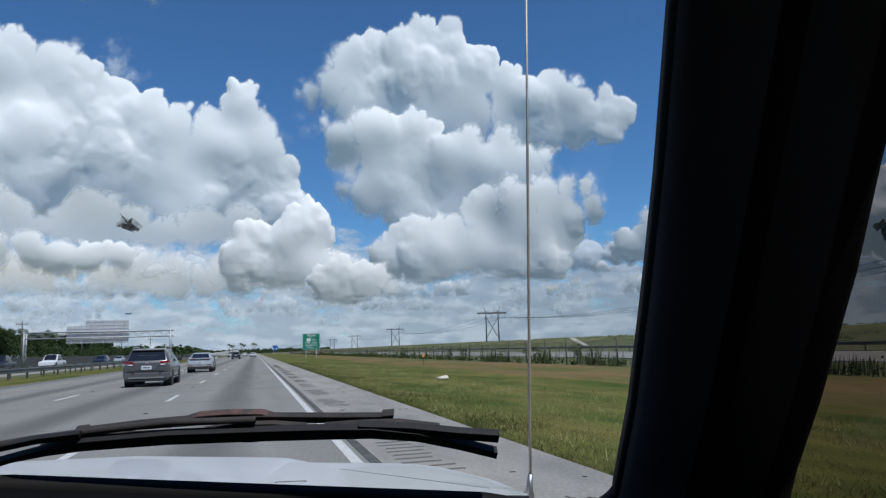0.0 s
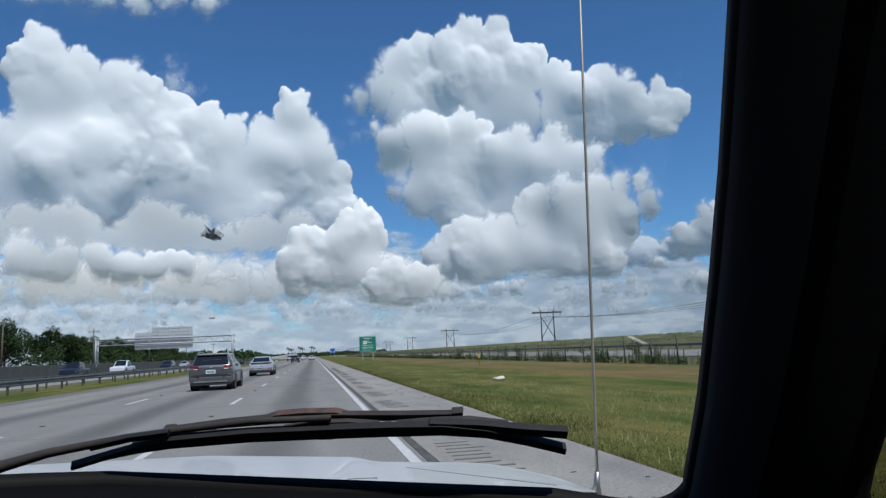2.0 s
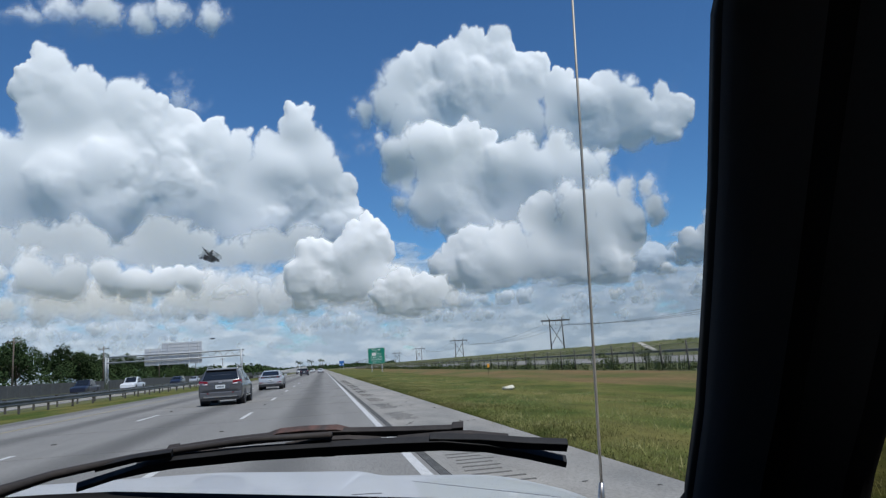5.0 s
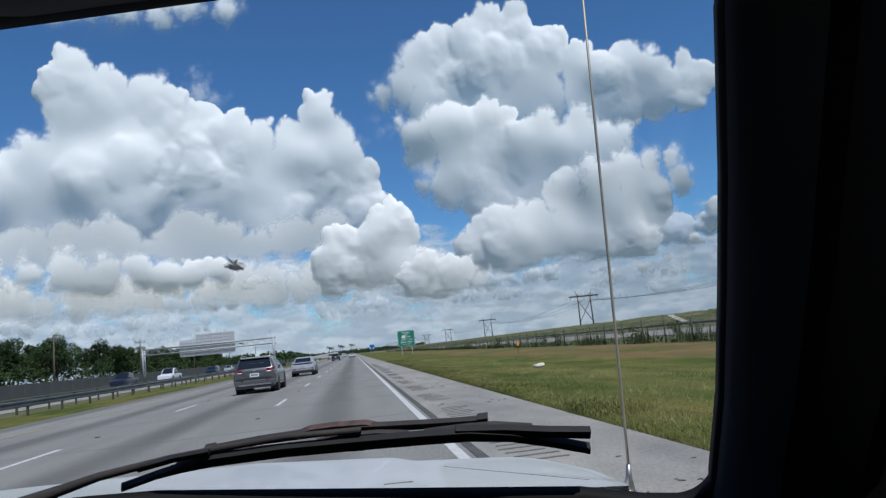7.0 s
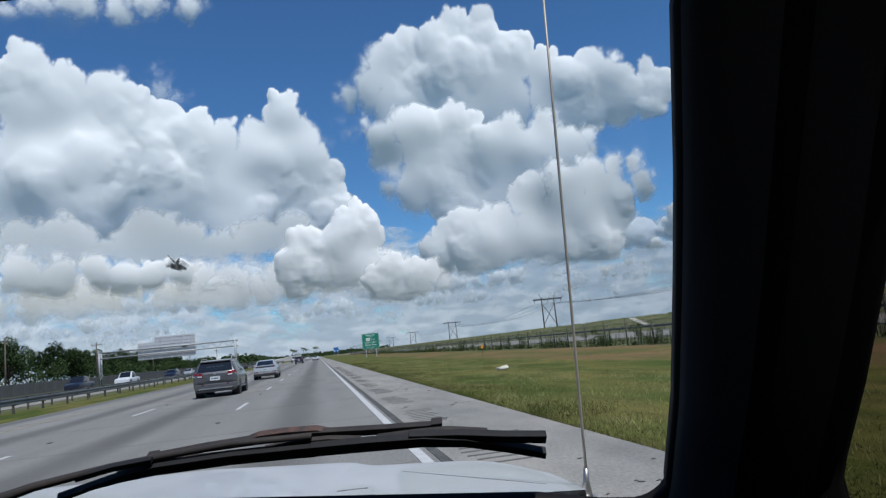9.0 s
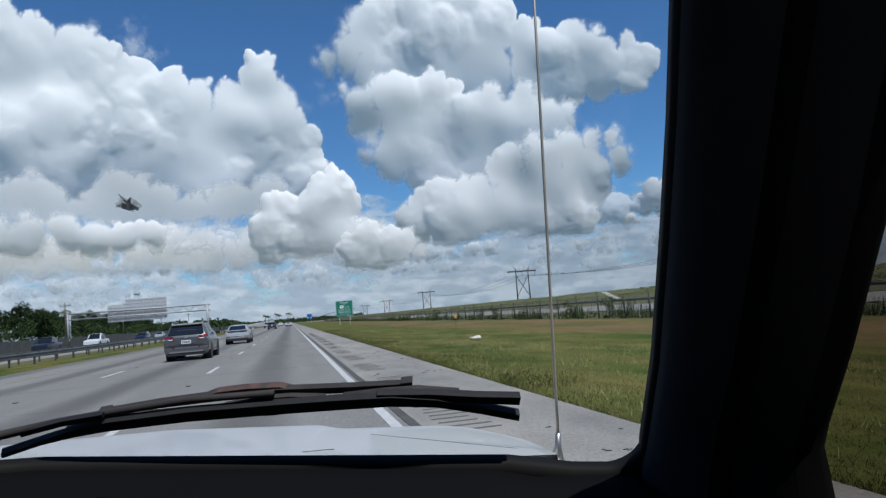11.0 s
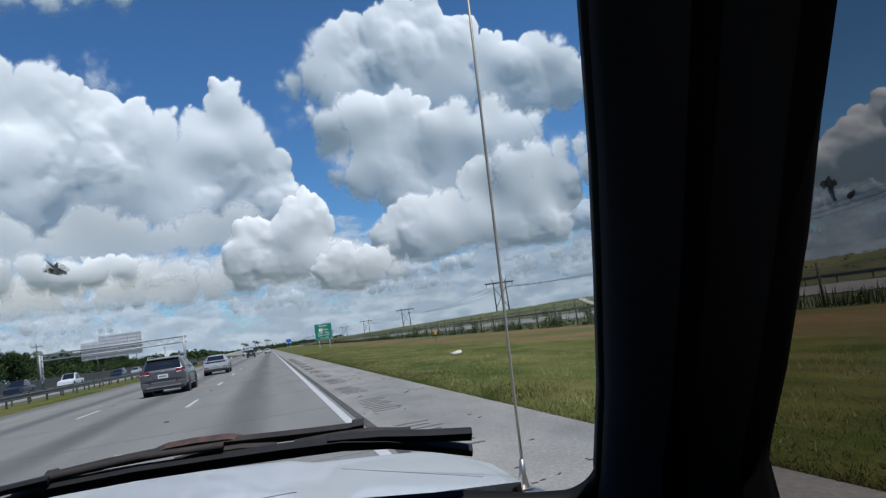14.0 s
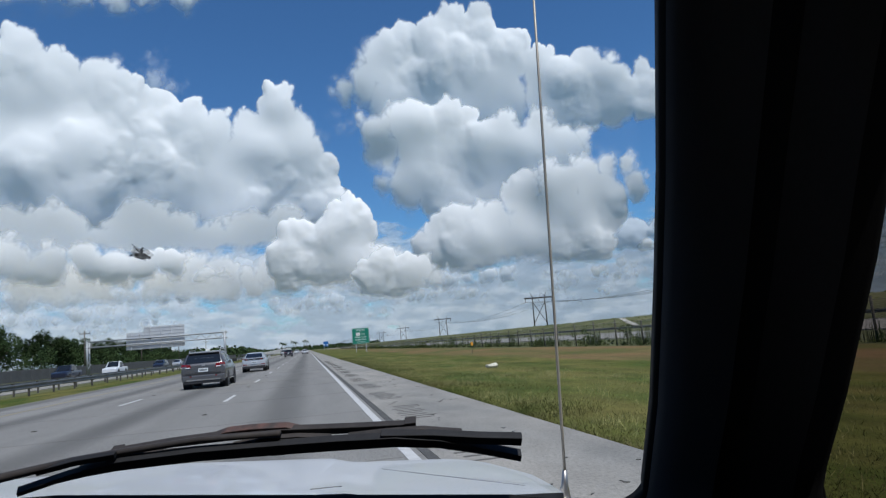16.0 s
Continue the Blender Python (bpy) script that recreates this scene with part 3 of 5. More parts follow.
# Broken flat cloud far off, down to the horizon all round.
wall_v, wall_f = [], []
for n in range(97):
    a = 2 * math.pi * n / 96
    wall_v += [(4900 * math.sin(a), 4900 * math.cos(a), -20), (4900 * math.sin(a), 4900 * math.cos(a), 480), (4900 * math.sin(a), 4900 * math.cos(a), 980)]
for n in range(96):
    wall_f += [(3 * n, 3 * n + 3, 3 * n + 4, 3 * n + 1), (3 * n + 1, 3 * n + 4, 3 * n + 5, 3 * n + 2)]
thing("backdrop", "far hazy bank of broken flat cloud along the horizon", "sky", kind="structure", me=mesh_of("backdrop", wall_v, wall_f, M_HAZE, smooth=True))
# The same kind of sky goes on at the sides and behind.
for ob, az in ((big, 105), (low2, 110), (big, 190), (low2, 215), (low2, 150), (band, 130), (low2, -100), (band, -60)):
    copy_thing(ob, Matrix.Rotation(-radians(az), 4, "Z") @ ob.matrix_basis)

# ---- ground and road ----
def ground_sheet():
    """One sheet to the horizon; finer near the road; it rises into the levee on the east."""
    xs = [-4800, -1500, -400, -150, -80, -45, -30, -16, -12.1, 3.3, 12, 14, 18, 22, 26, 40, 58, 66, 74, 86, 92, 104, 150, 400, 1500, 4800]
    ys = [-4800, -1500, -400, -100, -20] + list(range(0, 600, 10)) + [700, 900, 1300, 2200, 4800]

    def z(x, y):
        bank = max(0.0, min(1.0, (x - 74) / 14)) * max(0.0, min(1.0, (150 - x) / 46)) * 3.0
        swale = -0.25 * math.exp(-((x - 13) / 4) ** 2)
        return -0.06 + swale + bank * (1 + 0.05 * math.sin(y * 0.07) + 0.04 * math.sin(y * 0.19)) * (1 if -100 < y < 2200 else 0)
    verts = [(x, y, z(x, y)) for y in ys for x in xs]
    w = len(xs)
    faces = [(j * w + i, j * w + i + 1, (j + 1) * w + i + 1, (j + 1) * w + i) for j in range(len(ys) - 1) for i in range(w - 1)]
    return mesh_of("ground", verts, faces, M_GROUND, smooth=True)


thing("ground", "flat grassy land reaching the horizon with a low levee", "ground", kind="structure", me=ground_sheet())
Y0, Y1 = -60, 1500
road = thing("road", "three-lane pale worn concrete highway carriageway", "road", kind="structure", me=strip("road", -12.0, 1.42, Y0, Y1, 0.0, M_ROAD, thick=0.12))
thing("road_shoulder", "pale stained concrete hard shoulder beside the lane", "shoulder", kind="structure", me=strip("shoulder", 1.424, 3.4, Y0, Y1, 0.004, M_SHOULDER, thick=0.12))
part("edge_line", strip("edge_line", 1.09, 1.225, Y0, Y1, 0.006, M_PAINT, thick=0.006), road, "solid white edge line")
part("edge_line", strip("yellow_line", -9.72, -9.57, Y0, Y1, 0.006, M_YELLOW, thick=0.006), road, "faded yellow edge line")
part("seam", strip("seam", 1.30, 1.41, Y0, Y1, 0.008, M_TAR, thick=0.008), road, "rough dark milled joint")
dash = box("dash", -0.06, 0.06, -1.5, 1.5, 0, 0.006, M_PAINT)
for x in (-2.42, -6.05):
    for n in range(34):
        part("lane_dash", dash, road, m=Matrix.Translation((x, 10.5 + (3 if x < -4 else 0) + 12.2 * n, 0)))
stud = box("stud", -0.05, 0.05, -0.05, 0.05, 0.0, 0.02, M_GROOVE, bevel=0.008)
for x in (-2.42, -6.05):
    for n in range(12):
        part("road_stud", stud, road, m=Matrix.Translation((x + 0.03, 17.0 + 12.2 * n, 0.001)))
joint = box("joint", -6.7, 6.7, -0.005, 0.005, 0, 0.0035, M_JOINT)
for n in range(30):
    part("slab_joint", joint, road, m=Matrix.Translation((-5.3, 8 + 6.1 * n, 0)))
# Rumble grooves in sets on the shoulder: raised bars coloured dark for shade.
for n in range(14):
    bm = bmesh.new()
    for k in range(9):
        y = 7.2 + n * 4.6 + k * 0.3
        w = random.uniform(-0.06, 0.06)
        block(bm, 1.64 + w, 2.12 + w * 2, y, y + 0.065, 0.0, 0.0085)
    thing("rumble_strip", "set of raised bars across the concrete shoulder, dark for groove shade", "rumble strip", "rumble strips along the shoulder", kind="stuff", me=finish("rumble", bm, M_GROOVE))
# Scuffs and crumbs of rubber lying on the shoulder.
bm = bmesh.new()
for n in range(26):
    cx, cy = random.uniform(1.6, 3.2), 3.5 + 30 * random.random() ** 1.4
    for k in range(random.randint(1, 5)):
        size = random.uniform(0.003, 0.012)
        chip = block(bm, -size * 3, size * 3, -size, size, 0, 0.007, pose(cx + random.gauss(0, 0.12), cy + random.gauss(0, 0.2), 0.004, 0, 0, random.gauss(0, 25)))
        for v in chip:
            v.co += Vector((random.uniform(-1, 1), random.uniform(-1, 1), 0)) * size * 0.8
thing("road_debris", "scattered dark crumbs of rubber and stone on concrete", "debris", kind="stuff", me=finish("debris", bm, M_TAR))

# ---- grass verge and its blades ----
def slope(name, xs, zs, y0, y1, material, seed=0, wob=0.0):
    ny = int((y1 - y0) / 3)
    rng = np.random.default_rng(seed)
    wave = np.cumsum(rng.normal(0, 0.15, ny + 1))
    wave -= np.linspace(0, wave[-1], ny + 1)
    verts = [(x + wob * wave[j] * (0 < i < len(xs) - 1 or wob < 0), y0 + (y1 - y0) * j / ny, z) for j in range(ny + 1) for i, (x, z) in enumerate(zip(xs, zs))]
    w = len(xs)
    faces = [(j * w + i, j * w + i + 1, (j + 1) * w + i + 1, (j + 1) * w + i) for j in range(ny) for i in range(w - 1)]
    return mesh_of(name, verts, faces, material, smooth=True)


thing("grass_verge", "mown green grass verge with dry yellow patches", "grass", kind="structure",
      me=slope("verge", [3.405, 3.7, 6, 9, 12, 15.2], [-0.02, 0.03, -0.05, -0.16, -0.2, -0.14], -20, 600, M_VERGE))
thing("bare_strip", "strip of bare reddish soil with sparse grass", "soil", kind="structure",
      me=slope("bare", [11.4, 12.2, 15.0, 16.5, 18.4, 19.0], [-0.24, -0.185, -0.12, -0.06, -0.05, -0.12], -20, 600, M_DIRT, 3, -1))
thing("median_verge", "narrow grass strip beside the left shoulder", "grass", kind="structure",
      me=slope("median", [-16.4, -15.5, -13, -12.005], [-0.02, 0.02, 0.02, -0.02], -20, 600, M_VERGE))
rng = np.random.default_rng(11)
N = 130000
bx = 3.42 + 11 * rng.random(N) ** 3.0
by = 3 + 75 * rng.random(N) ** 1.5
clump = np.sin(bx * 2.1 + 3 * np.sin(by * 0.31)) + np.sin(by * 0.9 + bx)
bh = (0.01 + 0.028 * rng.random(N) ** 2) * (1 + 0.9 * (clump > 0.8)) * (1.9 - 1.2 * np.clip((bx - 3.4) / 3.5, 0, 1))
bz = np.interp(bx, [3.4, 3.7, 6, 9, 12, 15.5], [-0.02, 0.03, -0.05, -0.16, -0.2, -0.14]) - 0.01
ba = rng.random(N) * 6.283
bw = 0.003 + 0.003 * rng.random(N) + 0.00018 * by
lean = rng.normal(0, 0.5, (N, 2)) * bh[:, None]
verts = np.stack([np.stack([bx - bw * np.cos(ba), by - bw * np.sin(ba), bz], 1), np.stack([bx + bw * np.cos(ba), by + bw * np.sin(ba), bz], 1),
                  np.stack([bx + lean[:, 0], by + lean[:, 1], bz + bh], 1)], 1).reshape(-1, 3)
thing("grass_blades", "tufts of long green and straw-yellow grass", "grass", kind="stuff",
      me=mesh_of("blades", verts.tolist(), np.arange(3 * N).reshape(-1, 3).tolist(), M_STRAW))
# Paler seeding tufts.
N = 20000
tx, ty = 3.7 + 6 * rng.random(420) ** 1.6, 5 + 65 * rng.random(420)
k = rng.integers(0, 420, N)
bx, by = tx[k] + rng.normal(0, 0.22, N), ty[k] + rng.normal(0, 0.4, N)
bz = np.interp(bx, [3.4, 3.7, 6, 9, 12, 15.5], [-0.02, 0.03, -0.05, -0.16, -0.2, -0.14]) - 0.01
bh = 0.04 + 0.1 * rng.random(N) ** 2
ba = rng.random(N) * 6.283
verts = np.stack([np.stack([bx - 0.006 * np.cos(ba), by - 0.006 * np.sin(ba), bz], 1), np.stack([bx + 0.006 * np.cos(ba), by + 0.006 * np.sin(ba), bz], 1),
                  np.stack([bx + rng.normal(0, 0.05, N), by + rng.normal(0, 0.05, N), bz + bh], 1)], 1).reshape(-1, 3)
M_SEED = mat("pale_seed_grass", (0.36, 0.32, 0.15), 0.85, second=(0.2, 0.22, 0.07), second_scale=0.8, spec=0.2)
thing("seed_grass", "tufts of pale dry seeding grass in the verge", "grass", kind="stuff", me=mesh_of("seed", verts.tolist(), np.arange(3 * N).reshape(-1, 3).tolist(), M_SEED))


# ---- fence, frontage road and levee on the east ----
fence = thing("fence", "long wire fence with dark weathered posts overgrown by weeds", "fence")
FX = 20.0
post = rod("post", [(0, 0, -0.3), (0, 0, 1.62)], 0.05, M_POST, 7)
rng = np.random.default_rng(3)
for n in range(120):
    tall = rng.uniform(0.93, 1.08)
    part("post", post, fence, m=Matrix.Translation((FX + rng.normal(0, 0.03), 14 + 3.5 * n + rng.normal(0, 0.15), -0.1)) @ Matrix.Rotation(rng.normal(0, 0.02), 4, "Y") @ Matrix.Diagonal((1, 1, tall, 1)))
for z in (0.35, 0.75, 1.1, 1.42):
    part("wire", rod("wire", [(FX - 0.06, y, z + 0.02 * math.sin(y)) for y in range(10, 440, 10)], 0.008, M_WIRE, 4), fence)


def leaves(bm_verts, bm_faces, centre, radius, count, size, rng, flat=1.0):
    """Leaf clumps: small tilted quads filling a lump."""
    for _ in range(count):
        w = rng.normal(size=3)
        w /= np.linalg.norm(w)
        c = np.array(centre) + w * np.array([radius, radius, radius * flat]) * rng.uniform(0.55, 1.05)
        u, v = rng.normal(size=3), rng.normal(size=3)
        u /= np.linalg.norm(u)
        v -= u * (u @ v)
        v /= np.linalg.norm(v)
        s = size * rng.uniform(0.6, 1.3)
        n = len(bm_verts)
        bm_verts += [c - u * s, c + v * s * 0.7, c + u * s, c - v * s * 0.7]
        bm_faces.append((n, n + 1, n + 2, n + 3))


vs, fs = [], []
y = 14.0
while y < 330:
    thick = 0.5 + 0.5 * math.sin(y * 0.11) * math.sin(y * 0.043 + 1)
    h = rng.uniform(0.25, 0.6) + 0.9 * thick * rng.random() ** 2
    leaves(vs, fs, (FX + rng.normal(0.15, 0.25), y, h * 0.4 - 0.12), h * 0.5, 40, 0.05 + y * 0.0004, rng, 1.0)
    y += rng.uniform(0.4, 1.1) * (1 + y / 120)
thing("fence_weeds", "uneven green weeds and small bushes along the fence", "weeds", kind="stuff", me=mesh_of("weeds", vs, fs, M_WEED))
# Tall thin weeds and reeds rise through the wire in clumps.
N = 6500
cy = np.sort(rng.uniform(14, 260, 170))
cw = rng.uniform(0.3, 1.6, 170)
ch = 0.85 * rng.uniform(0.25, 1.25, 170) ** 1.5
k = rng.integers(0, 170, N)
by, bx = cy[k] + rng.normal(0, 1, N) * cw[k], FX + rng.normal(0.05, 0.28, N)
bh = ch[k] * rng.uniform(0.45, 1.25, N) + 0.12
bw = 0.012 + 0.012 * rng.random(N) + 0.00012 * by
ln = rng.normal(0, 0.12, (N, 2)) * bh[:, None]
verts = np.stack([np.stack([bx, by - bw, 0 * bx - 0.12], 1), np.stack([bx + 0.01, by + bw, 0 * bx - 0.12], 1), np.stack([bx + ln[:, 0] * 0.5, by + bw + ln[:, 1] * 0.5, bh * 0.6], 1), np.stack([bx + ln[:, 0], by + ln[:, 1], bh], 1)], 1).reshape(-1, 3)
thing("fence_reeds", "tall thin green reeds growing through the fence", "weeds", kind="stuff", me=mesh_of("reeds", verts.tolist(), np.arange(4 * N).reshape(-1, 4).tolist(), M_WEED))
for n, y in enumerate((41.0, 47.5, 66.0, 72.0, 96.0, 118.0)):
    vs, fs = [], []
    for k in range(9):
        leaves(vs, fs, (rng.normal(0, 0.3), rng.normal(0, 0.4), 0.25 + 0.15 * k), 0.36 - 0.015 * k, 130, 0.038, rng)
    bush = thing("bush", "dark green leafy bush growing in the fence", "bush", "bushes in the fence", at=Matrix.Translation((FX + 0.3, y, -0.1)) @ Matrix.Diagonal((1, 1, rng.uniform(0.75, 1.05), 1)))
    part("foliage", mesh_of("foliage", vs, fs, M_WEED), bush)
    part("stem", rod("stem", [(0, 0, -0.1), (0.05, 0.02, 0.8), (0, 0.1, 1.3)], [0.04, 0.03, 0.015], M_BARK, 6), bush)
part("wire_mesh", mesh_of("wire_mesh", [(FX - 0.055, 10, 0), (FX - 0.055, 430, 0), (FX - 0.055, 430, 1.4), (FX - 0.055, 10, 1.4)], [(0, 1, 2, 3)], M_MESH), fence, "fine grey wire mesh")
thing("frontage_road", "pale concrete frontage road beyond the fence", "road", kind="structure", me=strip("frontage", 29.0, 47.0, -60, 1500, -0.01, M_SHOULDER, thick=0.1))


def guardrail(x, y0, y1, face, label):
    """A corrugated steel beam on posts; face is the side of the beam's ridges."""
    g = thing("guardrail", label, "guardrail", "highway guardrails")
    prof = [(0, 0.44), (0.05, 0.47), (0.05, 0.52), (0.0, 0.57), (0.0, 0.60), (0.05, 0.65), (0.05, 0.70), (0, 0.74), (-0.012, 0.74), (-0.012, 0.44)]
    beam = [[(face * px, yy, pz) for px, pz in prof] for yy in (0, 7.62)]
    w = len(prof)
    me = mesh_of("beam", beam[0] + beam[1], [(i, (i + 1) % w, w + (i + 1) % w, w + i) for i in range(w)], M_RAIL)
    pm = box("rail_post", -0.05, 0.05, -0.04, 0.04, -0.1, 0.7, M_POST)
    bm_ = box("blockout", 0.0, 0.14, -0.07, 0.07, 0.42, 0.72, M_POST)
    n = int((y1 - y0) / 7.62)
    for k in range(n):
        part("rail_beam", me, g, m=Matrix.Translation((x + 0.22 * face, y0 + 7.62 * k, 0)))
        for j in range(2):
            part("rail_post", pm, g, m=Matrix.Translation((x, y0 + 7.62 * k + 3.81 * j, 0)))
            part("blockout", bm_, g, m=Matrix.Translation((x if face > 0 else x - 0.2, y0 + 7.62 * k + 3.81 * j, 0)) if face > 0 else Matrix.Translation((x - 0.14, y0 + 7.62 * k + 3.81 * j, 0)))
    return g


guardrail(50.0, 20, 400, -1, "long grey steel guardrail along the frontage road")
guardrail(-15.2, 4, 330, 1, "corrugated grey steel guardrail beside the median grass")
guardrail(-17.4, 4, 330, -1, "second grey steel guardrail on the far side of the median")
# Rough growth and a pale track on the levee.
vs, fs = [], []
rng = np.random.default_rng(8)
for n in range(2200):
    y = rng.uniform(40, 900)
    x = rng.uniform(76, 96)
    z = max(0.0, min(1.0, (x - 74) / 14)) * 3.0 * min(1, (150 - x) / 46) - 0.06
    leaves(vs, fs, (x, y, z + 0.05), rng.uniform(0.25, 0.6), 9, 0.13, rng, 0.3)
thing("levee_scrub", "low rough green scrub covering the levee bank", "scrub", kind="stuff", me=mesh_of("scrub", vs, fs, M_LEVEE))
def bank(x):
    return max(0.0, min(1.0, (x - 74) / 14)) * max(0.0, min(1.0, (150 - x) / 46)) * 3.0


track = [(x, 159 + (x - 80) * 2.8, bank(x) * (1 + 0.05 * math.sin((159 + (x - 80) * 2.8) * 0.07)) + 0.05) for x in np.linspace(77, 87, 12)]
thing("levee_track", "pale limestone track slanting up the levee", "track", kind="structure",
      me=mesh_of("track", [(x, y + s * 1.7, z) for x, y, z in track for s in (-1, 1)], [(2 * i, 2 * i + 1, 2 * i + 3, 2 * i + 2) for i in range(11)], M_PATH))


def pylon(y, x=115.0):
    p = thing("power_pylon", "dark timber two-legged power pylon with cross braces", "pylon", "line of power pylons", at=Matrix.Translation((x, y, 0)))
    part("leg", rod("leg", [(-3.4, 0, -1), (-3.2, 0, 18.6)], [0.4, 0.26], M_PYLON), p)
    part("leg", rod("leg", [(3.4, 0, -1), (3.2, 0, 18.6)], [0.4, 0.26], M_PYLON), p)
    part("crossarm", box("crossarm", -7.6, 7.6, -0.25, 0.25, 17.2, 17.9, M_PYLON, bevel=0.05), p)
    part("brace", rod("brace", [(-3.2, 0, 5.0), (3.2, 0, 15.5)], 0.17, M_PYLON), p)
    part("brace", rod("brace", [(3.2, 0, 5.0), (-3.2, 0, 15.5)], 0.17, M_PYLON), p)
    for s in (-1, 1):
        part("peak", rod("peak", [(s * 3.2, 0, 17.8), (s * 4.4, 0, 20.6)], 0.13, M_PYLON), p)
    for s in (-6.9, 0, 6.9):
        part("insulator", rod("insulator", [(s, 0, 17.2), (s, 0, 15.6)], [0.13, 0.1], M_POST), p, "dark hanging insulator string")
    return p


first = pylon(325.0)
for n in range(1, 9):
    copy_thing(first, Matrix.Translation((115.0, 325.0 + 249 * n, 0)))
copy_thing(first, Matrix.Translation((115.0, 76, 0)))
for dx in (-6.9, 0, 6.9):
    pts = []
    for n in range(-1, 6):
        for t in np.arange(0, 1, 0.1):
            pts.append((115 + dx, 325 + 249 * (n + t), 15.6 - 4.5 * 4 * t * (1 - t)))
    thing("power_line", "thin dark power cable sagging between pylons", "cable", "power cables", me=rod("cable", pts, 0.05, M_PYLON, 4))

# ---- sign, marker and litter on the verge ----
def lettering(text, size, at, parent, name="sign_text"):
    cu = bpy.data.curves.new(name, "FONT")
    cu.body, cu.size, cu.align_x, cu.align_y, cu.extrude = text, size, "CENTER", "CENTER", 0.004
    cu.materials.append(M_LETTER)
    tmp = new("tmp", cu)
    me = bpy.data.meshes.new_from_object(tmp.evaluated_get(bpy.context.evaluated_depsgraph_get()))
    bpy.data.objects.remove(tmp)
    bpy.data.curves.remove(cu)
    return part(name, me, parent, "white lettering reading " + text, m=Matrix.Translation(at) @ Matrix.Rotation(radians(90), 4, "X"))


sign = thing("road_sign", "large green highway sign with white lettering on two posts", "road sign", at=Matrix.Translation((11.6, 150.0, -0.15)))
part("panel", box("panel", -1.85, 1.85, -0.03, 0.03, 1.75, 5.15, M_GREEN, bevel=0.012), sign)
bm = bmesh.new()
for a in ((-1.78, 1.78, 5.05, 5.08), (-1.78, 1.78, 1.82, 1.85), (-1.78, -1.75, 1.85, 5.05), (1.75, 1.78, 1.85, 5.05)):
    block(bm, a[0], a[1], -0.04, -0.031, a[2], a[3])
part("border", finish("border", bm, M_LETTER), sign, "thin white border")
for text, size, x, z in (("Weston", 0.56, 0, 4.72), ("VIA", 0.3, 0, 4.29), ("West", 0.42, 0.55, 3.83), ("Indian Trace", 0.5, 0, 3.22), ("Glades Pkwy", 0.5, 0, 2.68), ("NEXT 2 EXITS", 0.3, 0, 2.14)):
    lettering(text, size, (x, -0.036, z), sign)
shield = part("route_shield", box("shield", -0.95, -0.15, -0.04, -0.031, 3.52, 4.16, M_LETTER, bevel=0.003), sign, "white route shield with a number")
sh = lettering("84", 0.42, (-0.55, -0.046, 3.84), sign, "shield_number")
sh.data.materials[0] = M_INK
sh["label"] = "dark route number 84"
for x in (-1.1, 1.1):
    part("sign_post", box("sign_post", x - 0.07, x + 0.07, 0.035, 0.17, -0.1, 5.0, M_STEEL), sign)
blue = thing("service_sign", "distant blue highway service sign on posts", "road sign", at=Matrix.Translation((11.5, 430.0, -0.1)))
part("panel", box("panel", -1.5, 1.5, -0.03, 0.03, 2.4, 5.4, M_BLUE), blue)
for x in (-1.0, 1.0):
    part("sign_post", box("sign_post", x - 0.08, x + 0.08, 0.035, 0.17, -0.1, 5.0, M_STEEL), blue)
    part("logo_plate", box("logo_plate", x - 0.35, x + 0.35, -0.04, -0.031, 3.0, 3.6, M_LETTER), blue, "small white plate")
marker = thing("marker_post", "slim dark marker stake with an orange plate", "marker post", at=Matrix.Translation((13.6, 56.0, -0.2)))
part("post", box("mpost", -0.012, 0.012, -0.012, 0.012, 0, 1.0, M_POST), marker)
part("plate", box("mplate", -0.09, 0.09, -0.03, -0.013, 0.72, 1.0, M_ORANGE, bevel=0.005), marker, "orange plate")
bm = bmesh.new()
bmesh.ops.create_icosphere(bm, subdivisions=2, radius=0.2)
for v in bm.verts:
    v.co = Vector((v.co.x * 1.5, v.co.y, v.co.z * 0.55 + 0.06)) * (1 + 0.35 * noise.noise(v.co * 9))
thing("litter", "crumpled pale paper litter lying in the grass", "litter", at=Matrix.Translation((7.9, 29.0, -0.1)), me=finish("litter", bm, M_BAG))

# ---- median gantry, opposite carriageway, wall and trees on the west ----
gantry = thing("sign_gantry", "grey steel overhead sign gantry across the opposite carriageway", "gantry", at=Matrix.Translation((0, 142.0, 0)))
GX0, GX1, GZ = -41.0, -15.9, 5.0
for x in (GX0, GX1):
    for dy in (-0.7, 0.7):
        part("column", rod("column", [(x, dy, -0.1), (x, dy, GZ + 1.15)], 0.17, M_STEEL, 10), gantry)
    bm = bmesh.new()
    for z in np.arange(0.6, GZ, 1.1):
        tube(bm, [(x, -0.7, z), (x, 0.7, z + 1.0)], [0.05, 0.05], 6)
    part("column_lacing", finish("lacing", bm, M_STEEL), gantry)
for dy in (-0.7, 0.7):
    for z in (GZ, GZ + 1.1):
        part("chord", rod("chord", [(GX0 - 0.4, dy, z), (GX1 + 0.5, dy, z)], 0.11, M_STEEL, 8), gantry)
    bm = bmesh.new()
    n = 22
    for k in range(n):
        a, b = GX0 + (GX1 - GX0) * k / n, GX0 + (GX1 - GX0) * (k + 1) / n
        z0, z1 = (GZ, GZ + 1.1) if k % 2 else (GZ + 1.1, GZ)
        tube(bm, [(a, dy, z0), (b, dy, z1)], [0.035, 0.035], 5)
    part("truss_web", finish("web", bm, M_STEEL), gantry)
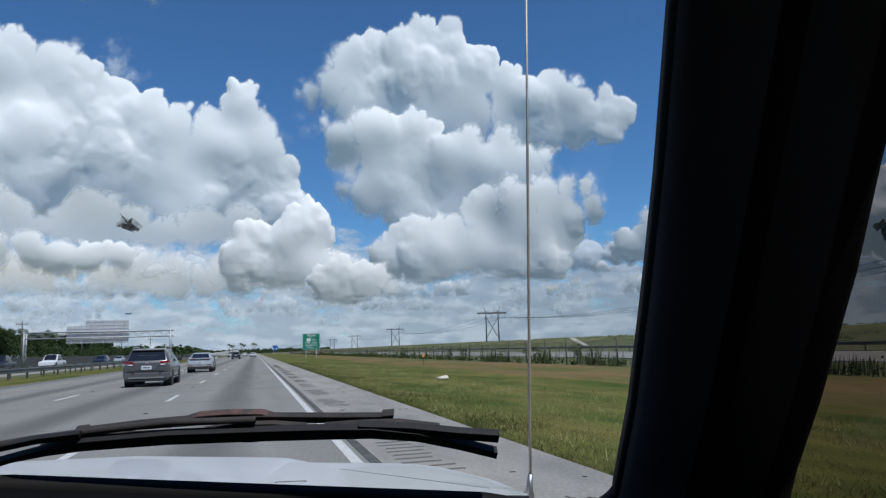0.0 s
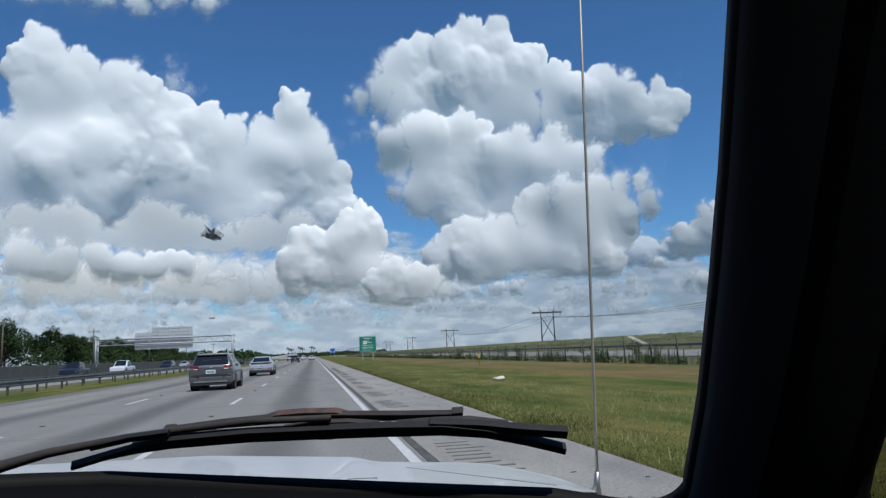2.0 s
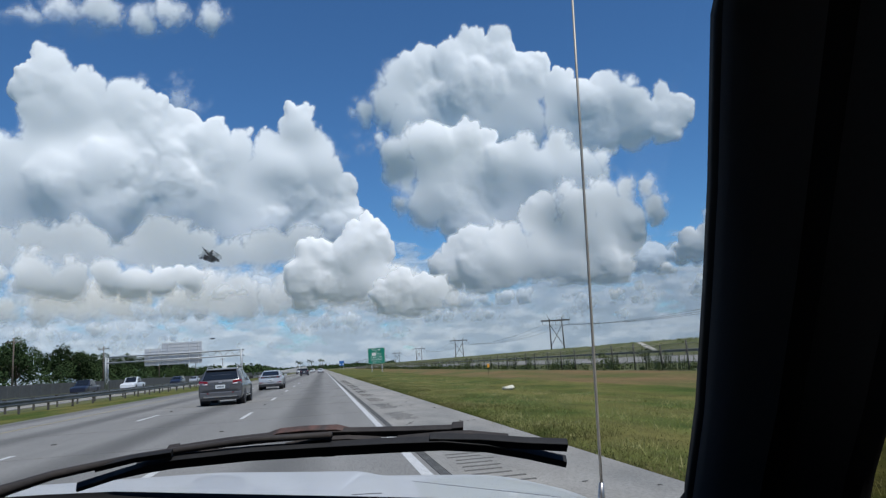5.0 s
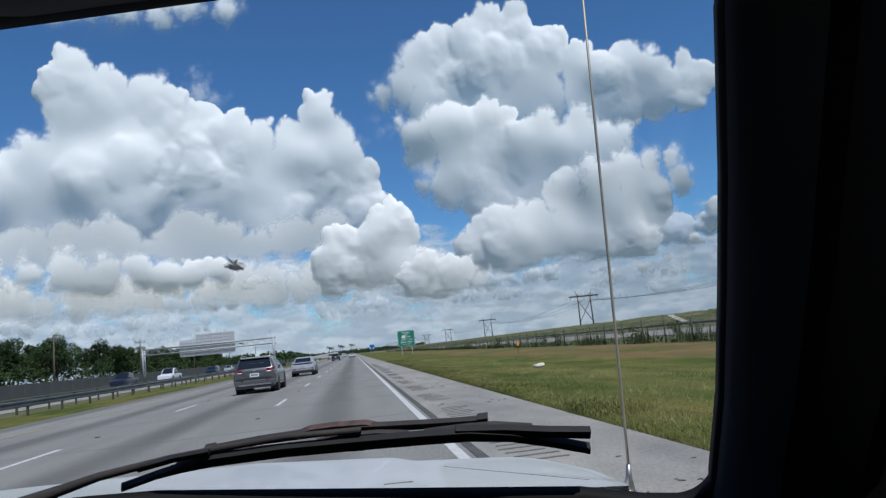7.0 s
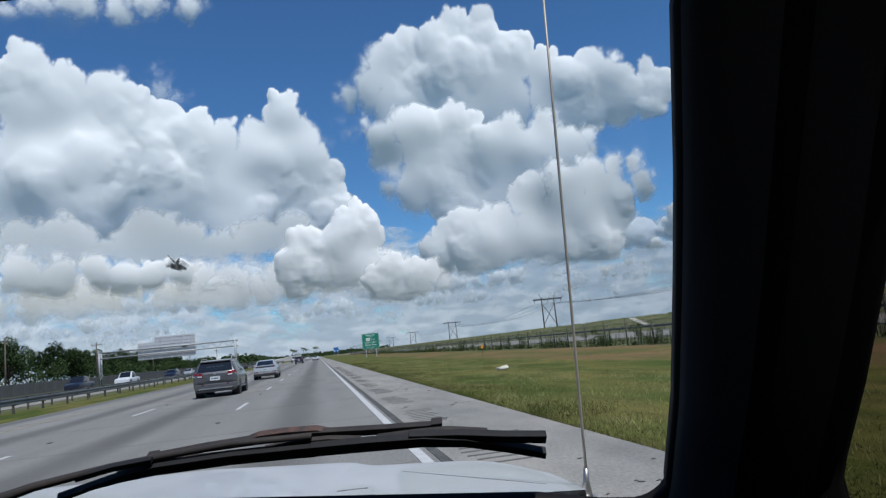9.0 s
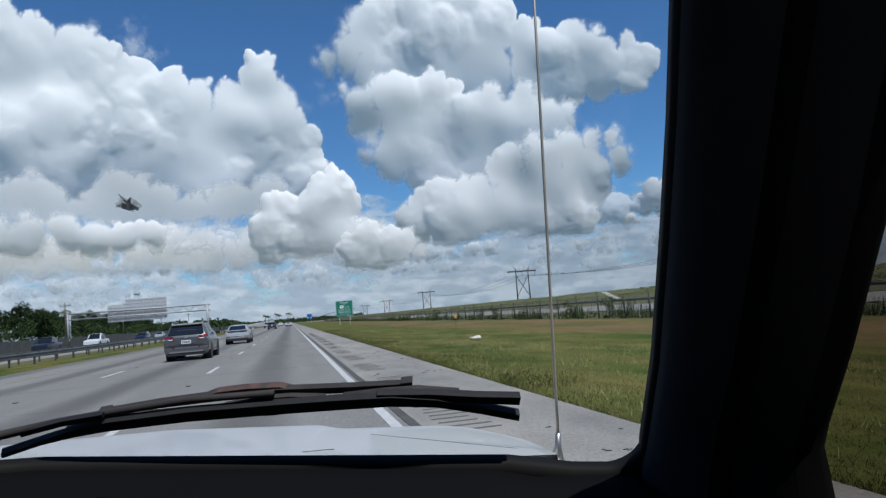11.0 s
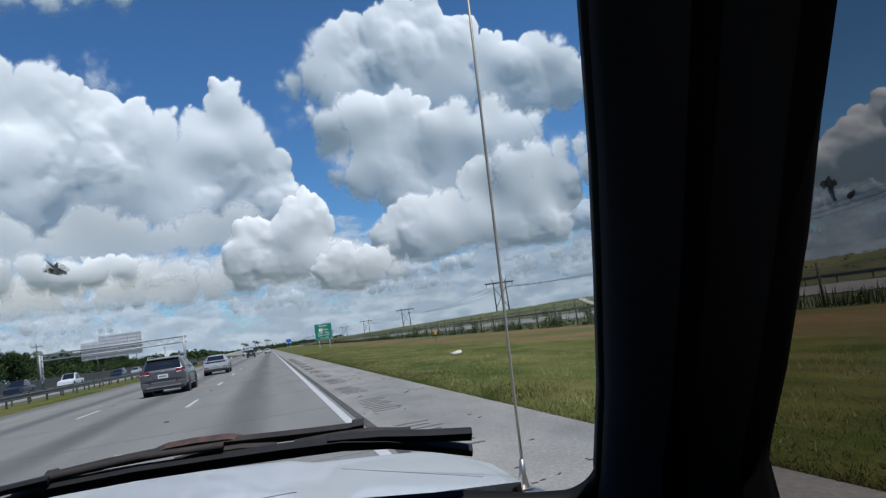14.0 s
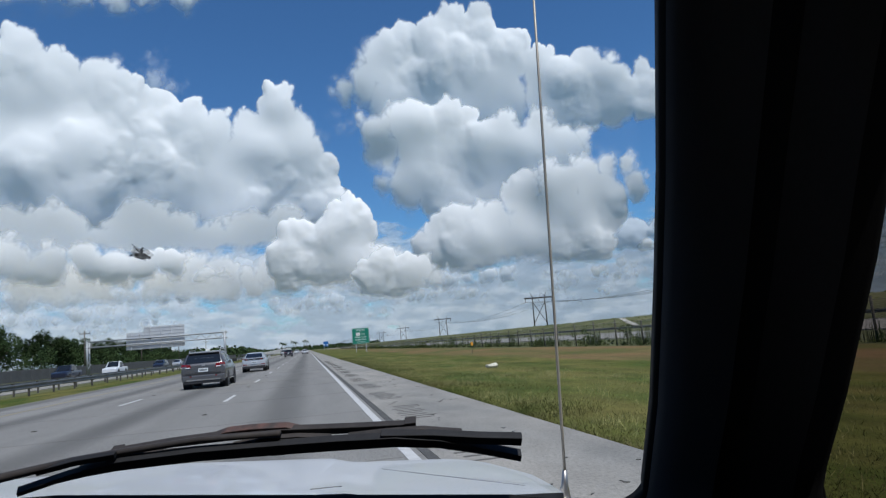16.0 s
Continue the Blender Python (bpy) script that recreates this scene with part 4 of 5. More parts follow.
back = part("sign_board", box("board", -31.2, -23.6, 1.0, 1.06, 4.0, 8.3, M_ALU), gantry, "bare aluminium back of a large sign")
part("sign_board", box("board", -34.4, -31.25, 1.0, 1.06, 4.0, 7.3, M_ALU), gantry, "bare aluminium back of a smaller sign")
for k in range(7):
    part("sign_stringer", box("stringer", -34.3 if k < 5 else -31.2, -23.7, 0.93, 1.0, 4.15 + 0.64 * k, 4.23 + 0.64 * k, M_ALU), gantry)
for x in (-33.5, -31.8, -30, -28, -26, -24.3):
    part("sign_bracket", box("bracket", x - 0.05, x + 0.05, 0.8, 0.93, 3.9, 7.4 if x < -31 else 8.4, M_ALU), gantry)
for x in (-30, -26.5):
    part("sign_lamp", box("slamp", x - 0.2, x + 0.2, 1.3, 2.0, 3.5, 3.7, M_BUMPER, bevel=0.03), gantry, "dark sign lamp on an arm")
thing("opposite_road", "pale concrete carriageway for oncoming traffic", "road", kind="structure", me=strip("opposite", -36.5, -19.5, -60, 1500, -0.01, M_SHOULDER, thick=0.1))
part("edge_line", strip("oline", -21.6, -21.45, -60, 1400, -0.004, M_YELLOW, thick=0.005), scene.objects["opposite_road"])
wall = thing("wall_west", "low grey panelled noise wall along the far verge", "wall", kind="structure")
panel_me = box("wall_panel", -0.08, 0.08, 0.02, 3.9, -0.1, 1.75, M_WALL, bevel=0.015)
for n in range(130):
    part("wall_panel", panel_me, wall, m=Matrix.Translation((-44.0, 20 + 3.95 * n, 0)))

# ---- the car that carries the camera ----
car = thing("carrier_car", "white older car seen from its dark cabin through the windscreen", "car")


def ws(x, z, out=0.0):
    """A point on the windscreen at x and z; out: metres outwards from the glass. The glass bows back on both sides."""
    bow = -0.289 * x if x > -0.3 else 0.0867 + 0.25 * (x + 0.3) - 0.1 * (x + 0.3) ** 2
    n = Vector((0.289 if x > -0.3 else -0.2, 1, 0.745)).normalized()
    return Vector((x, 1.7055 + bow - 0.745 * z, z)) + n * out


def low(x):
    """Height of the windscreen's lower edge."""
    return 1.143 - 0.075 * x if x < 0.3 else 1.1205 - 0.05 * (x - 0.3)


RIGHT = [(0.3328, 1.625), (0.3398, 1.59), (0.3706, 1.463), (0.3915, 1.365), (0.4164, 1.24), (0.4267, 1.165), (0.4307, 1.135)]
corner = [(0.4335 - 0.034 * (1 - math.cos(a)), 1.132 - 0.030 * math.sin(a)) for a in np.linspace(0.2, 1.5, 6)]
sill = [(x, low(x) - (0.012 if x > 0.3 else 0)) for x in np.linspace(0.36, -1.0, 18)]
topcorner = [(0.3395 - 0.022 * (1 - math.cos(a)), 1.612 + 0.021 * math.sin(a)) for a in np.linspace(0.0, 1.5, 6)]
head = [(x, 1.651 - 0.035 * x) for x in np.linspace(0.30, -1.0, 14)]
# Black seal round the glass, and the glass itself.
outline = head[::-1] + topcorner[::-1] + RIGHT[1:] + corner + sill
outer, inner = [], []
mid = Vector((-0.2, 1.4))
bm = bmesh.new()
rows = []
for i, (x, z) in enumerate(outline):
    a, b = Vector(outline[max(i - 1, 0)]), Vector(outline[min(i + 1, len(outline) - 1)])
    t = (b - a).normalized()
    nrm = Vector((-t.y, t.x))
    if nrm.dot(Vector((x, z)) - mid) < 0:
        nrm = -nrm
    e = Vector((x, z)) + nrm * 0.05
    rows.append([bm.verts.new(ws(x, z, 0.004)), bm.verts.new(ws(x, z, -0.012)), bm.verts.new(ws(x + nrm.x * 0.012, z + nrm.y * 0.012, -0.018)),
                 bm.verts.new(ws(e.x, e.y, -0.018)), bm.verts.new(ws(e.x, e.y, 0.004))])
for a, b in zip(rows, rows[1:]):
    for k in range(5):
        bm.faces.new((a[k], a[(k + 1) % 5], b[(k + 1) % 5], b[k]))
part("window_seal", finish("seal", bm, M_RUBBER, smooth=True), car, "black rubber seal round the windscreen")
gv, gf = [], []
cols, lines = 24, 8
for i in range(cols + 1):
    x = -1.02 + (0.46 + 1.02) * i / cols
    for j in range(lines + 1):
        gv.append(ws(x, 1.06 + 0.62 * j / lines, 0.0))
for i in range(cols):
    for j in range(lines):
        a = i * (lines + 1) + j
        gf.append((a, a + lines + 1, a + lines + 2, a + 1))
glass = part("windscreen", mesh_of("windscreen", gv, gf, M_GLASS, smooth=True), car, "clear windscreen with dried specks")
glass.visible_shadow = False


def speck(points, parent, name, label, place, m=None):
    """Dried grime on glass: a few ragged blots."""
    bm = bmesh.new()
    rng = np.random.default_rng(4)
    for dx, dz, r in points:
        ring = [bm.verts.new(place(dx + r * rng.uniform(0.6, 1.3) * math.cos(a), dz + r * rng.uniform(0.5, 1.1) * math.sin(a))) for a in np.linspace(0, 2 * math.pi, 11)[:-1]]
        bm.faces.new(ring)
    return part(name, finish(name, bm, m or M_GRIME), parent, label)


speck([(0, 0, 0.006), (-0.006, 0.001, 0.004), (0.006, -0.002, 0.0045), (-0.012, 0.0015, 0.0018), (-0.015, 0.001, 0.001), (0.011, -0.004, 0.0025), (0.002, 0.005, 0.003)]
      + [(-0.002 - 0.0008 * k, 0.005 + 0.0011 * k, 0.0014 - 0.00008 * k) for k in range(10)] + [(0.001 + 0.0012 * k, 0.006 + 0.001 * k, 0.0014) for k in range(4)],
      glass, "grime_splat", "dark dried splat on the glass", lambda a, b: ws(-0.1165 + 0.75 * a, 1.4340 + 0.75 * b, -0.004))
speck([(0.001, 0.002, 0.010), (-0.006, 0.006, 0.006), (0.010, 0.0, 0.006), (-0.013, 0.002, 0.004)], glass, "grime_smear", "thin grey smear round the dried splat",
      lambda a, b: ws(-0.1165 + 0.75 * a, 1.4340 + 0.75 * b, -0.003), M_SMEAR)
speck([(0, 0, 0.0016), (0.0024, 0.0002, 0.0014), (-0.002, 0, 0.001)], glass, "grime_splat", "small brown speck on the glass", lambda a, b: ws(-0.125 + a, 1.352 + b * 0.6, -0.004))

# Pillar trim between the windscreen and the side window.
inner_edge = [(0.322, 1.70)] + [(x + 0.004, z) for x, z in RIGHT[1:]] + [(0.437, 1.06), (0.445, 0.92)]
side_edge = [(0.330, 1.7), (0.360, 1.6), (0.424, 1.46), (0.463, 1.365), (0.524, 1.24), (0.566, 1.165), (0.579, 1.135), (0.57, 1.06), (0.555, 0.92)]
bm = bmesh.new()
rows = []
for (x, z), (sy, sz) in zip(inner_edge, side_edge):
    a = ws(x, z, -0.016)
    q = Vector((0.552, sy, sz))
    row = [bm.verts.new(ws(x + 0.02, z, -0.004)), bm.verts.new(a)]
    for t, bulge in ((0.06, 0.018), (0.22, 0.030), (0.42, 0.036), (0.5, 0.034), (0.54, 0.028), (0.68, 0.027), (0.85, 0.018), (0.97, 0.006)):
        p = a.lerp(q, t)
        n = Vector((-0.62, -0.78, 0.0))
        row.append(bm.verts.new(p + n * bulge))
    row += [bm.verts.new(q), bm.verts.new(q + Vector((0.03, 0.034, 0)))]
    rows.append(row)
PILLAR = [[v.co.copy() for v in row] for row in rows]
bm.free()


def pillar_band(name, first, last, material, label):
    """One long strip of the pillar, from the windscreen side towards the door."""
    bm = bmesh.new()
    strip_rows = [[bm.verts.new(p) for p in row[first:last + 1]] for row in PILLAR]
    for a, b in zip(strip_rows, strip_rows[1:]):
        for k in range(last - first):
            bm.faces.new((a[k], a[k + 1], b[k + 1], b[k]))
    part(name, finish(name, bm, material, smooth=True), car, label)


pillar_band("pillar_edge", 0, 1, M_DASH, "black edge of the pillar trim")
pillar_band("pillar_trim", 1, 4, M_TRIM, "matt slate-grey moulded pillar trim")
pillar_band("door_seal", 4, 6, M_DASH, "black rubber door seal")
pillar_band("door_frame", 6, 8, M_PLASTIC, "dark door frame trim")
pillar_band("window_channel", 8, 11, M_DASH, "black side window channel")
# Header, roof lining and the rest of the cabin shell.
bm = bmesh.new()
rows = []
for x in np.linspace(-1.1, 0.5, 20):
    z = 1.651 - 0.035 * x + (0.006 if x < 0.2 else -0.05 * (x - 0.2))
    p = ws(x, z, -0.014)
    rows.append([bm.verts.new(p), bm.verts.new(p + Vector((0, -0.03, -0.004))), bm.verts.new(p + Vector((0, -0.09, 0.012))), bm.verts.new(Vector((x, 0.2, 1.735))), bm.verts.new(Vector((x, -1.6, 1.76)))])
for a, b in zip(rows, rows[1:]):
    for k in range(4):
        bm.faces.new((a[k], a[k + 1], b[k + 1], b[k]))
part("roof_lining", finish("roof_lining", bm, M_PLASTIC, smooth=True), car, "dark roof lining and header")
part("roof_panel", box("roof_panel", -1.12, 0.6, -1.65, 0.36, 1.765, 1.79, M_WHITE, bevel=0.01), car, "white roof panel")
bm = bmesh.new()
rows = []
for x in np.linspace(-1.1, 0.56, 28):
    xc = min(x, 0.43)
    z = low(xc) - (0.014 if xc > 0.3 else 0.002)
    p = ws(x, z, -0.016)
    rows.append([bm.verts.new(p + Vector((0, 0.05, -0.06))), bm.verts.new(p), bm.verts.new(p + Vector((0, -0.035, -0.0085))), bm.verts.new(p + Vector((0, -0.05, -0.016))), bm.verts.new(Vector((x, p.y - 0.2, z - 0.045))),
                 bm.verts.new(Vector((x, p.y - 0.34, z - 0.08))), bm.verts.new(Vector((x, p.y - 0.37, z - 0.14))), bm.verts.new(Vector((x, p.y - 0.34, z - 0.45)))])
for a, b in zip(rows, rows[1:]):
    for k in range(7):
        bm.faces.new((a[k], a[k + 1], b[k + 1], b[k]))
part("dashboard", finish("dashboard", bm, M_DASH, smooth=True), car, "black dashboard top")
door = part("door_panel", box("door_panel", 0.552, 0.62, -1.0, 0.6, 0.45, 1.035, M_PLASTIC, bevel=0.015), car, "dark inner door panel")
pv = [(0.556, 0.595, 1.02), (0.556, -1.0, 1.02), (0.552, -1.0, 1.70), (0.552, 0.35, 1.70), (0.553, 0.45, 1.46), (0.556, 0.58, 1.165)]
side = part("side_window", mesh_of("side_window", pv, [(0, 1, 2, 3, 4, 5)], M_SIDE), car, "tinted side window")
side.visible_shadow = False
speck([(0.007, 0.001, 0.005), (0.0, 0.001, 0.006), (-0.006, -0.001, 0.004), (-0.001, -0.006, 0.0045), (-0.002, -0.010, 0.004), (-0.003, -0.014, 0.003)], side, "grime_splat", "dark dried splat on the side glass", lambda a, b: Vector((0.5535, 0.432 + a * 0.8, 1.402 + b)))
speck([(0, 0, 0.0035), (0.003, -0.001, 0.003), (-0.003, 0.0012, 0.0028)], side, "grime_splat", "small dark splat on the side glass", lambda a, b: Vector((0.5535, 0.412 + a * 0.8, 1.388 + b)))
part("window_frame", box("window_frame", 0.552, 0.6, -1.0, 0.36, 1.69, 1.76, M_PLASTIC), car)
part("rear_pillar", box("rear_pillar", 0.552, 0.61, -1.6, -1.0, 0.4, 1.76, M_PLASTIC), car)
part("rear_wall", box("rear_wall", -1.1, 0.6, -1.65, -1.6, 0.35, 1.76, M_PLASTIC), car)
part("driver_side", box("driver_side", -1.14, -1.1, -1.65, 0.75, 0.35, 1.76, M_PLASTIC), car)
part("cabin_floor", box("cabin_floor", -1.1, 0.6, -1.6, 1.0, 0.33, 0.37, M_PLASTIC), car)
part("outer_door", box("outer_door", 0.625, 0.65, -1.9, 0.98, 0.3, 1.03, M_WHITE, bevel=0.01), car, "white outer door and side")
part("outer_side", box("outer_side", -1.175, -1.145, -1.9, 0.98, 0.3, 1.06, M_WHITE, bevel=0.01), car, "white outer side")
part("tailgate", box("tailgate", -1.14, 0.62, -1.92, -1.66, 0.32, 1.05, M_WHITE, bevel=0.03), car, "white tailgate")
part("rear_glass", box("rear_glass", -1.0, 0.5, -1.665, -1.655, 1.08, 1.65, M_CARGLASS), car, "dark rear glass")
part("firewall", box("firewall", -1.1, 0.55, 1.0, 1.03, 0.37, 0.98, M_BUMPER), car)


# Bonnet: a raised middle, a crease, and a fender that falls away.
def bonnet(x, y):
    s = min(1, max(0, (x - 0.08) / 0.09))
    step = s * s * (3 - 2 * s)
    z = 1.115 - 0.08 * max(x, -0.3) - 0.02 * min(0, x + 0.3) - 0.095 * (y - 1.0) - 0.013 * step
    z -= 0.75 * max(0, x - (0.36 + 0.05 * step)) ** 2 + 0.5 * max(0, -0.9 - x) ** 2
    z -= 0.10 * max(0, y - 1.75) ** 2 + 0.9 * max(0, y - 2.2) ** 2
    return z


bm = bmesh.new()
xs, ys = np.linspace(-1.25, 0.66, 70), np.linspace(1.0, 2.42, 44)


def right_edge(y):
    return float(np.interp(y, [1.0, 1.1, 1.4, 1.7, 2.0, 2.42], [0.425, 0.445, 0.50, 0.505, 0.48, 0.38]))


grid = [[bm.verts.new((-1.25 + (x + 1.25) / 1.91 * (right_edge(y) + 1.25), y, bonnet(-1.25 + (x + 1.25) / 1.91 * (right_edge(y) + 1.25), y))) for x in xs] for y in ys]
for a, b in zip(grid, grid[1:]):
    for k in range(len(xs) - 1):
        bm.faces.new((a[k], a[k + 1], b[k + 1], b[k]))
front = [bm.verts.new((v.co.x, 2.46, 0.45)) for v in grid[-1]]
right = [bm.verts.new((r[-1].co.x + 0.03, r[-1].co.y, 0.45)) for r in grid]
for k in range(len(xs) - 1):
    bm.faces.new((grid[-1][k], grid[-1][k + 1], front[k + 1], front[k]))
for k in range(len(ys) - 1):
    bm.faces.new((grid[k][-1], grid[k + 1][-1], right[k + 1], right[k]))
part("bonnet", finish("bonnet", bm, M_WHITE, smooth=True), car, "white painted bonnet")
part("bonnet_gap", rod("gap", [(0.20 + 0.2 * t, 1.62 - 0.5 * t, bonnet(0.20 + 0.2 * t, 1.62 - 0.5 * t) + 0.0002) for t in np.linspace(0, 1, 8)], 0.0006, M_GAP, 5), car, "grey gap between bonnet and fender")
# Shade in the crease is added as a thin dark rod on the paint.
part("bonnet_crease", rod("crease", [(0.035 + 0.05 * t, 1.075 + 0.03 * t, bonnet(0.035 + 0.05 * t, 1.075 + 0.03 * t) + 0.0004) for t in np.linspace(0, 1, 5)], 0.0009, M_GAP, 5), car, "shade of a short crease at the bonnet bulge's end, as a dark rod")
part("fender_top", box("fender_top", 0.40, 0.497, 1.02, 1.13, 0.93, 1.021, M_WHITE, bevel=0.012), car, "white fender edge under the mast")
part("cowl", box("cowl", -1.1, 0.56, 0.93, 1.0, 0.98, 1.02, M_BUMPER), car, "black cowl below the windscreen")


def wheel_meshes(r, w, key):
    bm = bmesh.new()
    prof = [(r * 0.66, -w / 2), (r * 0.92, -w / 2), (r, -w * 0.36), (r, w * 0.36), (r * 0.92, w / 2), (r * 0.66, w / 2)]
    n = 22
    ring = [[bm.verts.new((px, pr * math.cos(a), pr * math.sin(a))) for pr, px in prof] for a in (2 * math.pi * k / n for k in range(n))]
    for k in range(n):
        a, b = ring[k], ring[(k + 1) % n]
        for j in range(len(prof)):
            bm.faces.new((a[j], a[(j + 1) % 6], b[(j + 1) % 6], b[j]))
    tyre = finish("tyre" + key, bm, M_TYRE, smooth=True)
    bm = bmesh.new()
    tube(bm, [(-w * 0.3, 0, 0), (w * 0.3, 0, 0)], [r * 0.18] * 2, 12)
    for k in range(10):
        block(bm, -w * 0.36, w * 0.36, -0.025, 0.025, r * 0.1, r * 0.66, Matrix.Rotation(2 * math.pi * k / 10, 4, "X"))
    ringv = [[bm.verts.new((px, pr * math.cos(a), pr * math.sin(a))) for pr, px in ((r * 0.6, -w * 0.4), (r * 0.68, -w * 0.4), (r * 0.68, w * 0.4), (r * 0.6, w * 0.4))] for a in (2 * math.pi * k / n for k in range(n))]
    for k in range(n):
        a, b = ringv[k], ringv[(k + 1) % n]
        for j in range(4):
            bm.faces.new((a[j], a[(j + 1) % 4], b[(j + 1) % 4], b[j]))
    return tyre, finish("rim" + key, bm, M_RIM)


def wheels(parent, tyre, rim, spots, r):
    for x, y in spots:
        t = part("wheel", tyre, parent, "black tyre", m=Matrix.Translation((x, y, r)))
        part("rim", rim, t, "alloy rim")


ty, ri = wheel_meshes(0.36, 0.22, "_own")
wheels(car, ty, ri, [(0.52, 1.75), (-1.05, 1.75), (0.52, -0.95), (-1.05, -0.95)], 0.36)
part("lower_body", box("lower_body", -1.16, 0.63, -1.9, 1.3, 0.28, 0.45, M_WHITE, bevel=0.02), car, "white lower body")

# Wiper: arm, rusted yoke, bows and rubber.
def wz(x, z, out):
    return ws(x, z - 0.0035 - 0.62 * out, out)


wiper = part("wiper_arm", rod("wiper_arm", [wz(x, z, 0.02) for x, z in ((-0.462, 1.166), (-0.450, 1.173), (-0.40, 1.187), (-0.349, 1.199), (-0.26, 1.213), (-0.201, 1.220), (-0.1, 1.229), (0.0, 1.230))],
                              [0.009, 0.0125, 0.0075, 0.006, 0.005, 0.0045, 0.004, 0.004], M_WIPER, 8), car, "black wiper arm")


def bow(pts, wide, tall, material, name, label, out=0.028):
    """A flat bar along the glass through points of x and z."""
    bm = bmesh.new()
    ring = []
    for i, (x, z) in enumerate(pts):
        h = tall[i] if isinstance(tall, (list, tuple)) else tall
        ring.append([bm.verts.new(ws(x, z + dz - 0.0035 - 0.62 * (out + 0.5 * wide), out + dn)) for dz, dn in ((-h / 2, 0), (h / 2, 0), (h / 2 * 0.8, wide), (-h / 2 * 0.8, wide))])
    for a, b in zip(ring, ring[1:]):
        for k in range(4):
            bm.faces.new((a[k], a[(k + 1) % 4], b[(k + 1) % 4], b[k]))
    bm.faces.new(ring[0])
    bm.faces.new(ring[-1][::-1])
    return part(name, finish(name, bm, material, bevel=0.0008), wiper, label)


bow([(-0.215, 1.2185), (-0.14, 1.2268), (-0.068, 1.2310), (0.0, 1.2315), (0.09, 1.2285), (0.158, 1.2265)], 0.010, [0.009, 0.008, 0.009, 0.009, 0.008, 0.009], M_WIPER, "main_bow", "black wiper bow, its colour lifted for glare")
bow([(-0.084, 1.2320), (-0.070, 1.2350), (-0.04, 1.2362), (0.004, 1.2358), (0.018, 1.2325)], 0.011, [0.004, 0.007, 0.008, 0.007, 0.004], M_RUST, "yoke", "rust-brown wiper yoke", out=0.03)
bow([(-0.218, 1.2175), (-0.203, 1.2190)], 0.014, 0.013, M_WIPER, "bow_end", "")
bow([(0.146, 1.2265), (0.160, 1.2270)], 0.014, 0.014, M_WIPER, "bow_end", "")
for x0, x1 in ((-0.255, -0.10), (-0.06, 0.06), (0.08, 0.215)):
    xm = (x0 + x1) / 2
    zc = lambda x: 1.2165 - 0.0 * x - 0.13 * (x - 0.03) ** 2 * (1.6 if x < 0 else 1.3)
    bow([(x0, zc(x0) + 0.003), (xm - 0.02, zc(xm) + 0.007), (xm + 0.02, zc(xm) + 0.007), (x1, zc(x1) + 0.003)], 0.008, 0.006, M_WIPER, "small_bow", "", out=0.018)
RUB = [(-0.325, 1.1795), (-0.28, 1.192), (-0.24, 1.2005), (-0.197, 1.207), (-0.1, 1.2125), (-0.001, 1.2135), (0.07, 1.2135), (0.137, 1.2125), (0.19, 1.206), (0.24, 1.193), (0.287, 1.1795)]
bow(RUB, 0.013, [0.005, 0.006, 0.009, 0.012, 0.013, 0.013, 0.013, 0.012, 0.010, 0.008, 0.008], M_BLADE, "wiper_rubber", "black rubber blade", out=0.006)
bow([(0.12, 1.2195), (0.18, 1.2145), (0.235, 1.2065), (0.285, 1.201)], 0.012, [0.006, 0.008, 0.009, 0.010], M_BLADE, "blade_spine", "loose blade spine", out=0.008)
bow([(-0.30, 1.203), (-0.25, 1.2135), (-0.2, 1.2185)], 0.008, 0.007, M_BLADE, "blade_spine", "", out=0.008)
bow([(-0.012, 1.2068), (0.006, 1.2068)], 0.008, 0.005, M_BLADE, "blade_nub", "", out=0.01)

# Radio mast on the fender.
MX, MY, MZ = 0.4546, 1.0640, 1.0876  # where the mast leaves its socket
mast_base = part("mast_foot", rod("mast_foot", [(MX - 0.003, MY + 0.007, MZ - 0.074), (MX - 0.003, MY + 0.007, MZ - 0.060), (MX - 0.003, MY + 0.008, MZ - 0.054), (MX - 0.003, MY + 0.008, MZ - 0.048)], [0.039, 0.039, 0.030, 0.018], M_CHROME, 16), car, "chrome mast foot")
part("mast_cone", rod("mast_cone", [(MX - 0.003, MY + 0.008, MZ - 0.050), (MX - 0.002, MY + 0.005, MZ - 0.032), (MX - 0.0015, MY + 0.003, MZ - 0.026), (MX, MY, MZ)], [0.0125, 0.0085, 0.0062, 0.0042], M_CHROME, 12), mast_base, "tapered chrome socket")
part("mast", rod("mast", [(MX + 0.0110 * h, MY + -0.0754 * h, MZ + h) for h in (-0.002, 0.07, 0.3, 0.6, 0.9)], [0.0026, 0.0026, 0.0025, 0.0024, 0.002], M_MAST, 8), mast_base, "thin steel aerial mast")

